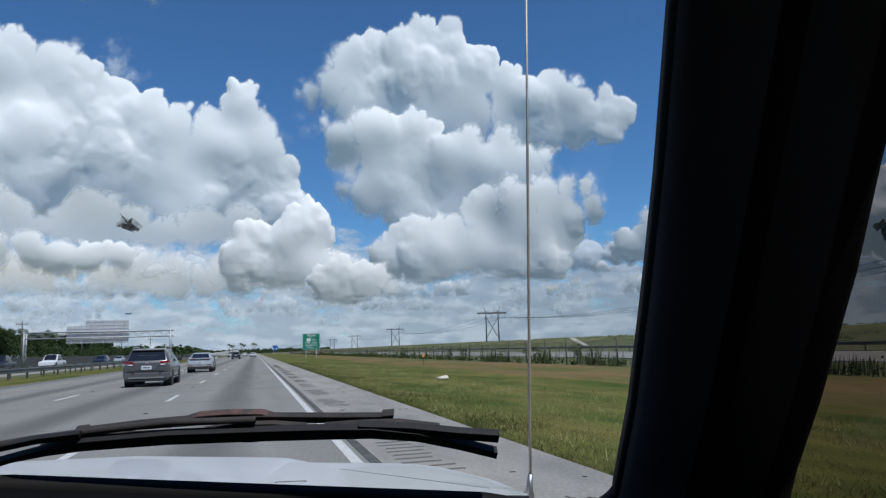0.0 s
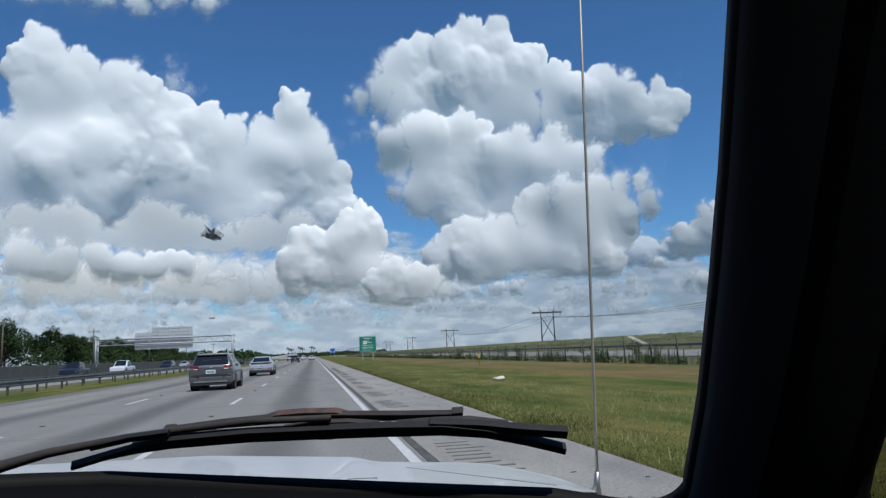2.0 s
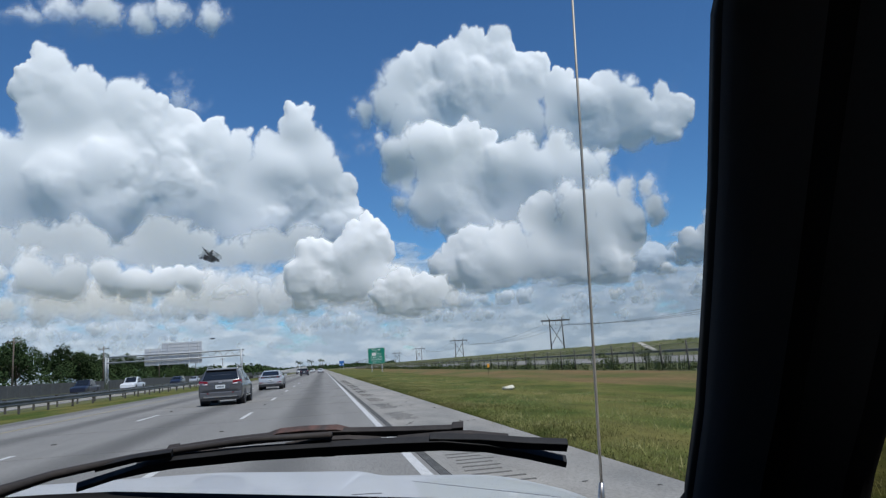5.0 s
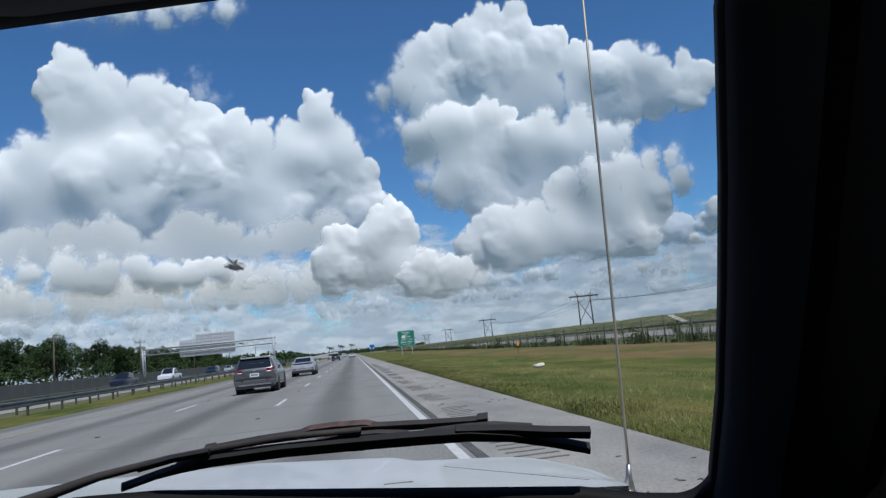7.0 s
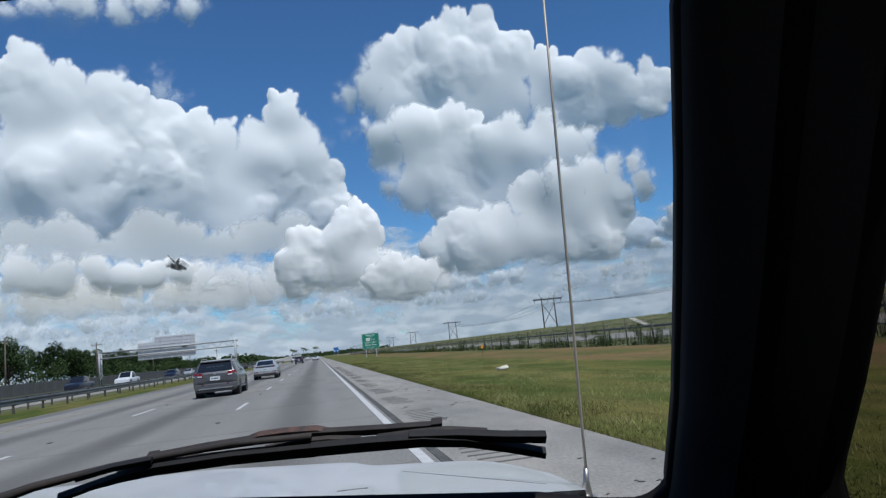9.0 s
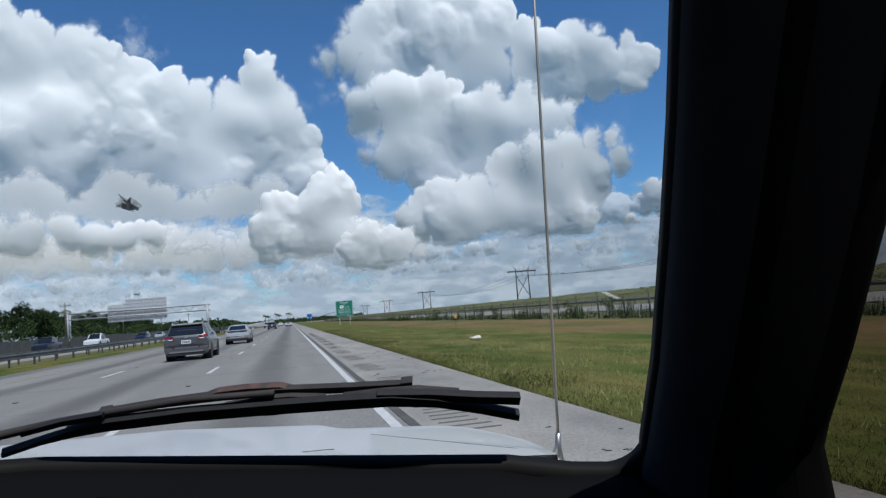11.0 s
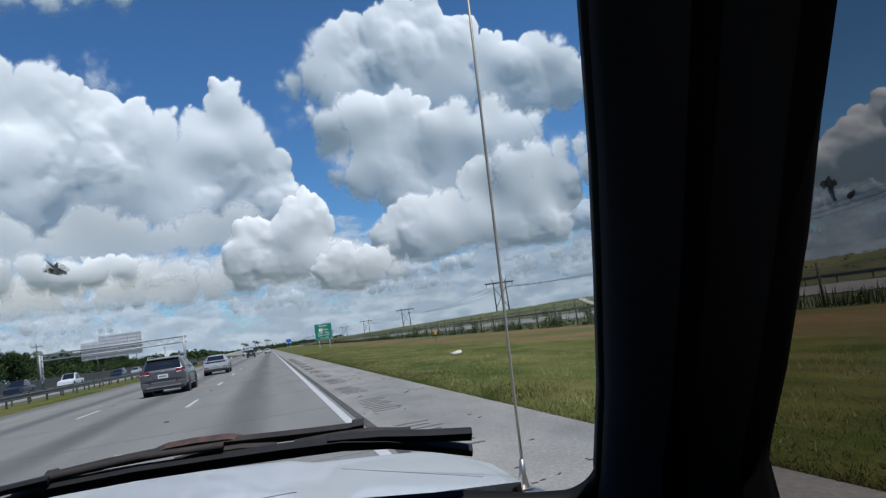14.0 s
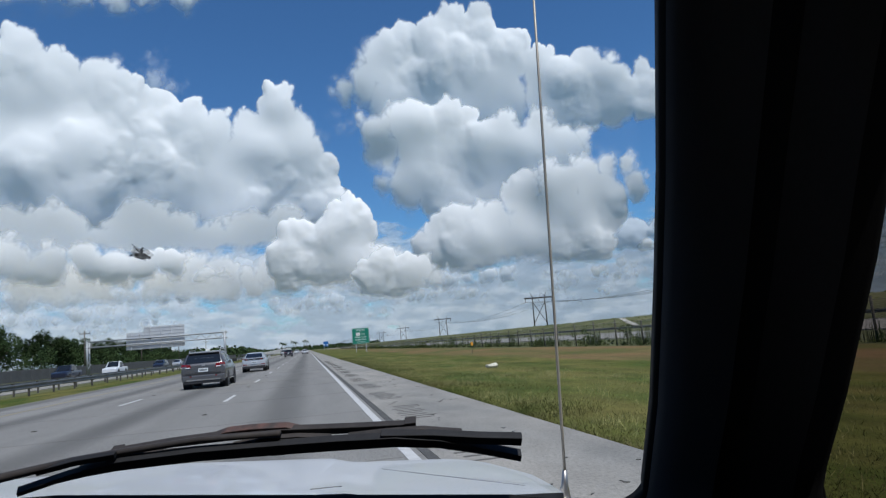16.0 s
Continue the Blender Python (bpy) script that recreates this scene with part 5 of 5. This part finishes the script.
# ---- trees and poles on the west ----
def tree(seed, tall, wide):
    rng = np.random.default_rng(seed)
    t = thing("tree", "dark green broad-leaved tree with an uneven crown", "tree", "roadside trees")
    bm = bmesh.new()
    tube(bm, [(0, 0, -0.3), (0.1, 0.05, tall * 0.3), (0.0, 0.2, tall * 0.62)], [0.24, 0.17, 0.08], 7)
    vs, fs = [], []
    for k in range(9):
        a = 2.4 * k + rng.uniform(0, 1)
        h = tall * rng.uniform(0.42, 0.82)
        r = wide * rng.uniform(0.35, 0.9) * (1.15 - 0.6 * h / tall)
        tip = (r * math.cos(a), r * math.sin(a), h)
        tube(bm, [(0.05, 0.08, tall * 0.28 + 0.02 * k), (tip[0] * 0.6, tip[1] * 0.6, h * 0.8), tip], [0.09, 0.06, 0.03], 5)
        leaves(vs, fs, tip, wide * rng.uniform(0.3, 0.5), 420, 0.17, rng, 0.8)
    for k in range(5):
        leaves(vs, fs, (rng.normal(0, wide * 0.3), rng.normal(0, wide * 0.3), tall * rng.uniform(0.7, 0.9)), wide * rng.uniform(0.2, 0.36), 300, 0.16, rng, 0.9)
    part("trunk", finish("trunk", bm, M_BARK, smooth=True), t)
    part("crown", mesh_of("crown", vs, fs, M_LEAF), t)
    return t


rng = np.random.default_rng(21)
kinds = [tree(60 + k, rng.uniform(8.2, 11.0), rng.uniform(3.4, 4.8)) for k in range(6)]
for k, ob in enumerate(kinds):
    ob.matrix_basis = Matrix.Translation((-50 - 2 * (k % 3), 62 + 7.5 * k, 0))
for n in range(84):
    y = 34 + 4.4 * n + rng.uniform(-2, 2)
    s = rng.uniform(0.75, 1.2) * (1.0 if y < 170 else 0.78 if y < 270 else 0.55)
    copy_thing(kinds[n % 6], Matrix.Translation((-49 - rng.uniform(0, 13), y, 0)) @ Matrix.Rotation(rng.uniform(0, 6.28), 4, "Z")).scale = (s, s, s * rng.uniform(0.85, 1.1))
vs, fs = [], []
for n in range(420):
    y = rng.uniform(25, 420)
    leaves(vs, fs, (-46.6 - rng.uniform(0, 4), y, rng.uniform(0.6, 4.2)), rng.uniform(1.1, 2.1), 90, 0.2, rng, 0.9)
thing("undergrowth", "dense dark undergrowth at the foot of the trees", "shrubs", kind="stuff", me=mesh_of("undergrowth", vs, fs, M_LEAF))
vs, fs = [], []
for n in range(1500):
    y = rng.uniform(420, 1900)
    leaves(vs, fs, (-40 - rng.uniform(0, 25) - 0.05 * (y - 420), y, rng.uniform(1, 6.5)), rng.uniform(1.5, 2.8), 9, 1.0, rng, 0.8)
for n in range(900):
    y = rng.uniform(1200, 1900)
    leaves(vs, fs, (rng.uniform(-120, 130), y, rng.uniform(0.5, 7.0)), rng.uniform(2, 4.5), 9, 1.6, rng, 0.6)
thing("far_woods", "far dark belt of trees along the horizon", "woods", kind="stuff", me=mesh_of("woods", vs, fs, M_LEAF))


def palm(x, y, tall, seed):
    rng = np.random.default_rng(seed)
    t = thing("palm_tree", "tall dark palm beside the far end of the highway", "palm tree", "palms at the far end", at=Matrix.Translation((x, y, 0)))
    part("trunk", rod("ptrunk", [(0, 0, -0.2), (0.2, 0, tall * 0.5), (0.1, 0.1, tall)], [0.25, 0.19, 0.16], M_BARK, 7), t)
    vs, fs = [], []
    for k in range(14):
        a, drop = k * 0.46, rng.uniform(-0.3, 0.9)
        for j in range(6):
            r0, r1 = 0.38 * j, 0.38 * (j + 1)
            z0, z1 = tall + 0.35 * r0 - drop * 0.5 * r0 ** 2, tall + 0.35 * r1 - drop * 0.5 * r1 ** 2
            w = 0.55 * (1 - j / 7)
            n = len(vs)
            vs += [(r0 * math.cos(a) - w * math.sin(a), r0 * math.sin(a) + w * math.cos(a), z0 - 0.2), (r0 * math.cos(a), r0 * math.sin(a), z0), (r1 * math.cos(a), r1 * math.sin(a), z1),
                   (r1 * math.cos(a) - w * math.sin(a), r1 * math.sin(a) + w * math.cos(a), z1 - 0.25), (r0 * math.cos(a) + w * math.sin(a), r0 * math.sin(a) - w * math.cos(a), z0 - 0.2), (r1 * math.cos(a) + w * math.sin(a), r1 * math.sin(a) - w * math.cos(a), z1 - 0.25)]
            fs += [(n, n + 1, n + 2, n + 3), (n + 1, n + 4, n + 5, n + 2)]
    part("fronds", mesh_of("fronds", vs, fs, M_LEAF), t)


for k, (x, y, h) in enumerate(((-19.5, 560, 7.6), (-17.6, 566, 7.0), (-11.5, 590, 8.4), (-9.5, 595, 7.9), (-2.0, 610, 8.8), (-0.3, 614, 8.2))):
    palm(x, y, h, 90 + k)


def utility_pole(x, y, tall):
    p = thing("utility_pole", "weathered wooden utility pole with a crossarm", "utility pole", "utility poles", at=Matrix.Translation((x, y, 0)))
    part("pole", rod("upole", [(0, 0, -0.3), (0, 0, tall)], [0.16, 0.1], M_BARK, 8), p)
    part("crossarm", box("uarm", -1.1, 1.1, -0.06, 0.06, tall - 0.7, tall - 0.55, M_BARK), p)
    for s in (-0.9, 0.9):
        part("insulator", rod("uins", [(s, 0, tall - 0.55), (s, 0, tall - 0.35)], 0.05, M_POST, 6), p)


for y, h in ((70, 8.5), (112, 8.8), (155, 9.0), (205, 9.0), (262, 9.2), (330, 9.2)):
    utility_pole(-45.4, y, h)
board = thing("speed_sign", "small white sign on a post beside the opposite lanes", "road sign", at=Matrix.Translation((-18.4, 136, 0)))
part("post", box("spost", -0.04, 0.04, -0.03, 0.03, -0.1, 3.0, M_STEEL), board)
part("plate", box("splate", -0.4, 0.4, -0.05, -0.032, 2.0, 3.0, M_LETTER, bevel=0.005), board)
part("legend", box("slegend", -0.2, 0.2, -0.058, -0.0505, 2.3, 2.6, M_INK), board, "dark bars of a number")
ramp = thing("concrete_ramp", "pale concrete ramp wall at the far end", "ramp", at=Matrix.Translation((0, 0, 0)))
part("ramp_wall", mesh_of("ramp", [(-32, 430, -0.1), (-14.5, 640, -0.1), (-14.5, 640, 4.2), (-32, 430, 0.8), (-34, 430, -0.1), (-16.5, 640, -0.1), (-16.5, 640, 4.2), (-34, 430, 0.8)],
                          [(0, 1, 2, 3), (7, 6, 5, 4), (3, 2, 6, 7), (0, 3, 7, 4), (1, 5, 6, 2)], M_PLASTER), ramp)


# ---- other cars ----
def shell(stations, low):
    rings = []
    for y, w, zb, wt, zt, z0 in stations:
        half = [(0, z0), (w * 0.86, z0), (w, z0 + 0.16), (w * 1.005, (z0 + zb) / 2 + 0.08), (w * 0.985, zb - 0.04), (w * 0.965, zb), (wt, zt - 0.06), (wt * 0.9, zt - 0.012), (wt * 0.5, zt)]
        rings.append([(x, y, z) for x, z in half] + [(-x, y, z) for x, z in half[:0:-1]])
    return rings


def motor_car(kind, paint, label, at, group="", brake=False):
    C = {"suv": ([(0.0, 0.85, 0.98, 0.78, 1.02, 0.42), (0.05, 0.92, 1.05, 0.85, 1.10, 0.30), (0.22, 0.94, 1.08, 0.79, 1.33, 0.27), (0.42, 0.945, 1.08, 0.72, 1.55, 0.26), (1.2, 0.945, 1.06, 0.70, 1.63, 0.25),
                  (2.3, 0.945, 1.04, 0.70, 1.63, 0.25), (2.85, 0.94, 1.03, 0.67, 1.54, 0.25), (3.55, 0.93, 1.0, 0.78, 1.07, 0.26), (4.35, 0.90, 0.92, 0.74, 0.98, 0.28), (4.7, 0.80, 0.72, 0.64, 0.78, 0.34)], 0.36, (0.95, 3.7), 1, 3),
         "hatch": ([(0.0, 0.74, 0.66, 0.62, 0.70, 0.40), (0.06, 0.85, 0.95, 0.76, 0.99, 0.30), (0.22, 0.87, 0.96, 0.72, 1.03, 0.25), (0.95, 0.885, 0.94, 0.64, 1.33, 0.22), (1.5, 0.89, 0.93, 0.62, 1.42, 0.2), (2.0, 0.89, 0.92, 0.61, 1.43, 0.2),
                    (2.5, 0.89, 0.91, 0.61, 1.37, 0.2), (3.4, 0.88, 0.88, 0.72, 0.94, 0.2), (4.2, 0.84, 0.78, 0.7, 0.83, 0.24), (4.48, 0.7, 0.58, 0.56, 0.63, 0.3)], 0.33, (0.9, 3.58), 2, 3),
         "pickup": ([(0.0, 0.90, 0.95, 0.84, 0.99, 0.45), (0.06, 0.96, 1.05, 0.88, 1.09, 0.38), (1.7, 0.97, 1.06, 0.88, 1.1, 0.32), (1.78, 0.97, 1.06, 0.74, 1.74, 0.32), (2.3, 0.975, 1.06, 0.74, 1.87, 0.32), (3.3, 0.975, 1.06, 0.74, 1.84, 0.32),
                     (4.1, 0.97, 1.05, 0.84, 1.13, 0.34), (5.3, 0.95, 1.0, 0.82, 1.06, 0.36), (5.65, 0.86, 0.82, 0.74, 0.88, 0.42)], 0.39, (1.15, 4.75), 2, 2)}[kind]
    st, r, axles, g0, gn = C
    thing_ = thing("car" if kind != "pickup" else "pickup_truck", label, "car" if kind != "pickup" else "pickup truck", group, at=at)
    rings = shell(st, r)
    w = len(rings[0])
    verts = [p for ring in rings for p in ring]
    faces = [(i * w + k, i * w + (k + 1) % w, (i + 1) * w + (k + 1) % w, (i + 1) * w + k) for i in range(len(rings) - 1) for k in range(w)]
    faces += [tuple(range(w))[::-1], tuple((len(rings) - 1) * w + k for k in range(w))]
    me = mesh_of("body", verts, faces, paint, smooth=True)
    me.set_sharp_from_angle(angle=radians(28))
    body = part("body", me, thing_)
    long = st[-1][0]

    def patch(name, corners, material, label="", push=0.007, inset=0.06):
        c = [Vector(p) for p in corners]
        mid = sum(c, Vector()) / 4
        n = (c[1] - c[0]).cross(c[3] - c[0]).normalized()
        if n.dot(mid - Vector((0, long / 2, 0.7))) < 0:
            n = -n
        c = [p + (mid - p) * inset for p in c]
        vs = [p - n * 0.01 for p in c] + [p + n * push for p in c]
        return part(name, mesh_of(name, vs, [(0, 1, 2, 3), (7, 6, 5, 4), (0, 4, 5, 1), (1, 5, 6, 2), (2, 6, 7, 3), (3, 7, 4, 0)], material), thing_, label)

    def at_top(i, s):
        return (s * st[i][3] * 0.9, st[i][0], st[i][4] + 0.004)

    def at_belt(i, s):
        return (s * st[i][1] * 0.965, st[i][0], st[i][2])
    # Rear window, windscreen and side windows.
    if kind == "suv":
        patch("rear_window", [at_top(1, -1), at_top(1, 1), at_top(3, 1), at_top(3, -1)], M_CARGLASS, "dark rear window", push=0.012, inset=0.02)
    elif kind == "hatch":
        patch("rear_window", [at_top(2, -1), at_top(2, 1), at_top(3, 1), at_top(3, -1)], M_CARGLASS, "dark rear window", push=0.022)
        patch("rear_panel", [(-0.72, 0.045, 0.86), (0.72, 0.045, 0.86), (0.72, 0.06, 0.98), (-0.72, 0.06, 0.98)], M_CARGLASS, "black gloss panel between the lamps", push=0.012, inset=0.03)
    else:
        patch("rear_window", [at_top(2, -1), at_top(2, 1), at_top(3, 1), at_top(3, -1)], M_CARGLASS, "dark rear window")
    k = {"suv": 6, "hatch": 6, "pickup": 5}[kind]
    patch("windscreen", [at_top(k, -1), at_top(k, 1), at_top(k + 1, 1), at_top(k + 1, -1)], M_CARGLASS, "dark windscreen")
    spans = {"suv": ((2, 3), (3, 4), (4, 5), (5, 6), (6, 7)), "hatch": ((3, 4), (4, 5), (5, 6), (6, 7)), "pickup": ((3, 4), (4, 5), (5, 6))}[kind]
    for s in (-1, 1):
        for i, j in spans:
            c = [at_belt(i, s), at_belt(j, s), (s * st[j][3], st[j][0], st[j][4] - 0.07), (s * st[i][3], st[i][0], st[i][4] - 0.07)]
            patch("side_window", c, M_CARGLASS, "dark side window", inset=0.09)
        patch("door_seam", [(s * 0.944, 1.5, 0.4), (s * 0.944, 1.515, 0.4), (s * 0.93, 1.515, 0.95), (s * 0.93, 1.5, 0.95)], M_BUMPER, push=0.008, inset=0)
        m = bmesh.new()
        block(m, 0, 0.2, -0.06, 0.06, 0, 0.15)
        x = s * (st[5][1] - 0.02)
        part("wing_mirror", finish("mirror", m, M_BUMPER if kind != "hatch" else paint, bevel=0.03), thing_, m=Matrix.Translation((x if s > 0 else x - 0.2, 3.0 if kind != "pickup" else 3.75, st[5][2] + 0.02)))
        z = {"suv": 1.0, "hatch": 0.92, "pickup": 0.85}[kind]
        patch("tail_lamp", [(s * 0.5, -0.01, z - 0.1), (s * 0.92, 0.05, z - 0.08), (s * 0.9, 0.07, z + 0.1), (s * 0.53, 0.0, z + 0.07)] if kind == "suv" else
              [(s * 0.45, 0.035, z - 0.05), (s * 0.82, 0.1, z - 0.03), (s * 0.82, 0.12, z + 0.07), (s * 0.5, 0.05, z + 0.05)] if kind == "hatch" else
              [(s * 0.78, 0.0, 0.7), (s * 0.94, 0.05, 0.7), (s * 0.94, 0.06, 1.0), (s * 0.78, 0.03, 1.0)], M_RED, "red tail lamp", push=0.02, inset=0.02)
        f = st[-1][0]
        patch("headlamp", [(s * 0.45, f - 0.06, st[-1][4] - 0.16), (s * 0.82, f - 0.2, st[-1][4] - 0.12), (s * 0.82, f - 0.22, st[-1][4] + 0.02), (s * 0.48, f - 0.08, st[-1][4] - 0.02)], M_LAMP, "clear headlamp", push=0.03, inset=0)
        patch("reflector", [(s * 0.5, 0.0, 0.52), (s * 0.8, 0.03, 0.52), (s * 0.8, 0.03, 0.57), (s * 0.5, 0.0, 0.57)], M_RED, "thin red reflector", push=0.035, inset=0)
        if kind == "suv":
            patch("lamp_recess", [(s * 0.46, 0.0, 0.47), (s * 0.86, 0.03, 0.47), (s * 0.86, 0.03, 0.63), (s * 0.5, 0.0, 0.63)], M_BUMPER, "black recess round the reflector", push=0.03, inset=0)
            patch("lamp_strip", [(s * 0.55, -0.01, 0.91), (s * 0.9, 0.05, 0.92), (s * 0.9, 0.05, 0.95), (s * 0.53, 0.0, 0.94)], M_LAMP, "pale strip under the tail lamp", push=0.028, inset=0)
            part("sill_trim", rod("sill_trim", [(s * 0.94, 1.45, 0.34), (s * 0.94, 3.2, 0.34)], 0.025, M_CHROME, 6), thing_, "bright sill trim")
            part("roof_rail", rod("roof_rail", [(s * 0.64, 0.6, 1.58), (s * 0.65, 0.75, 1.675), (s * 0.65, 2.2, 1.685), (s * 0.64, 2.35, 1.62)], 0.022, M_CHROME, 6), thing_, "bright roof rail")
        for y in axles:
            bm = bmesh.new()
            tube(bm, [(s * 0.6, y, r + 0.02), (s * (st[4][1] + 0.004), y, r + 0.02)], [r * 1.17] * 2, 20)
            part("wheel_arch", finish("arch", bm, M_BUMPER), thing_, "dark wheel arch")
    lowz = {"suv": (0.30, 0.62), "hatch": (0.24, 0.47), "pickup": (0.40, 0.66)}[kind]
    bump = bmesh.new()
    block(bump, -st[1][1] * 0.96, st[1][1] * 0.96, -0.03, 0.2, lowz[0], lowz[1] - 0.02)
    part("rear_bumper", finish("bumper", bump, paint if kind == "suv" else M_BUMPER, bevel=0.04), thing_, "rear bumper")
    if kind == "suv":
        patch("hatch_crease", [(-0.72, -0.005, 0.66), (0.72, -0.005, 0.66), (0.74, 0.0, 0.685), (-0.74, 0.0, 0.685)], M_BUMPER, "dark gap under the tailgate", push=0.03, inset=0)
        patch("plate_recess", [(-0.36, -0.005, 0.73), (0.36, -0.005, 0.73), (0.44, 0.005, 0.93), (-0.44, 0.005, 0.93)], paint, "pressed recess round the number plate", push=0.03, inset=0)
        patch("skid_plate", [(-0.7, -0.02, 0.36), (0.7, -0.02, 0.36), (0.7, -0.02, 0.42), (-0.7, -0.02, 0.42)], M_CHROME, "bright lower trim", push=0.03, inset=0)
        patch("lower_valance", [(-0.8, -0.01, 0.24), (0.8, -0.01, 0.24), (0.8, -0.01, 0.36), (-0.8, -0.01, 0.36)], M_BUMPER, "black lower valance", push=0.02, inset=0)
        patch("spoiler", [(-0.64, 0.3, 1.545), (0.64, 0.3, 1.545), (0.63, 0.62, 1.6), (-0.63, 0.62, 1.6)], paint, "roof spoiler", push=0.02, inset=0)
    pz = {"suv": 0.80, "hatch": 0.68, "pickup": 0.58}[kind]
    plate = patch("number_plate", [(-0.2, -0.004, pz - 0.07), (0.2, -0.004, pz - 0.07), (0.2, 0.006, pz + 0.09), (-0.2, 0.006, pz + 0.09)], M_PLATE, "pale number plate", push=0.045, inset=0)
    bar = bmesh.new()
    for i in range(6):
        block(bar, -0.15 + 0.052 * i, -0.115 + 0.052 * i, -0.054, -0.048, pz - 0.02, pz + 0.05)
    part("plate_marks", finish("marks", bar, M_INK), plate, "dark plain bars")
    patch("badge", [(-0.07, 0.02, pz + 0.18), (0.07, 0.02, pz + 0.18), (0.06, 0.025, pz + 0.23), (-0.06, 0.025, pz + 0.23)], M_CHROME, "small bright badge", push=0.035, inset=0)
    ty, ri = WHEELS.setdefault(kind, wheel_meshes(r, 0.21, "_" + kind))
    half = st[4][1] - 0.11
    wheels(thing_, ty, ri, [(s * half, y) for s in (-1, 1) for y in axles], r)
    return thing_


WHEELS = {}
BACK = Matrix.Rotation(math.pi, 4, "Z")
motor_car("suv", M_GREY, "metallic grey sport utility car driving in the next lane", Matrix.Translation((-4.45, 31.5, 0.0)))
motor_car("hatch", M_SILVER, "silver five-door hatchback with black tail panel in the next lane", Matrix.Translation((-3.9, 53.0, 0.0)))
motor_car("suv", M_NAVY, "dark sport utility car far ahead on the highway", Matrix.Translation((-4.2, 160.0, 0.0)), "traffic far ahead")
motor_car("hatch", M_WHITE, "white car far ahead in the same lane", Matrix.Translation((-0.7, 215.0, 0.0)), "traffic far ahead")
motor_car("pickup", M_SILVER, "pale pickup truck far ahead on the highway", Matrix.Translation((-7.8, 235.0, 0.0)), "traffic far ahead")
motor_car("suv", M_WHITE, "white sport utility car far ahead on the highway", Matrix.Translation((-4.2, 290.0, 0.0)), "traffic far ahead")
motor_car("pickup", M_NAVY, "dark blue pickup truck coming the other way", Matrix.Translation((-29.4, 96.0, -0.01)) @ BACK, "oncoming traffic")
motor_car("pickup", M_WHITE, "white pickup truck coming the other way", Matrix.Translation((-25.6, 103.0, -0.01)) @ BACK, "oncoming traffic")
motor_car("suv", M_NAVY, "dark sport utility car coming the other way", Matrix.Translation((-25.6, 132.0, -0.01)) @ BACK, "oncoming traffic")
motor_car("hatch", M_SILVER, "silver car coming the other way", Matrix.Translation((-29.4, 170.0, -0.01)) @ BACK, "oncoming traffic")
motor_car("suv", M_WHITE, "white sport utility car coming the other way", Matrix.Translation((-25.6, 225.0, -0.01)) @ BACK, "oncoming traffic")
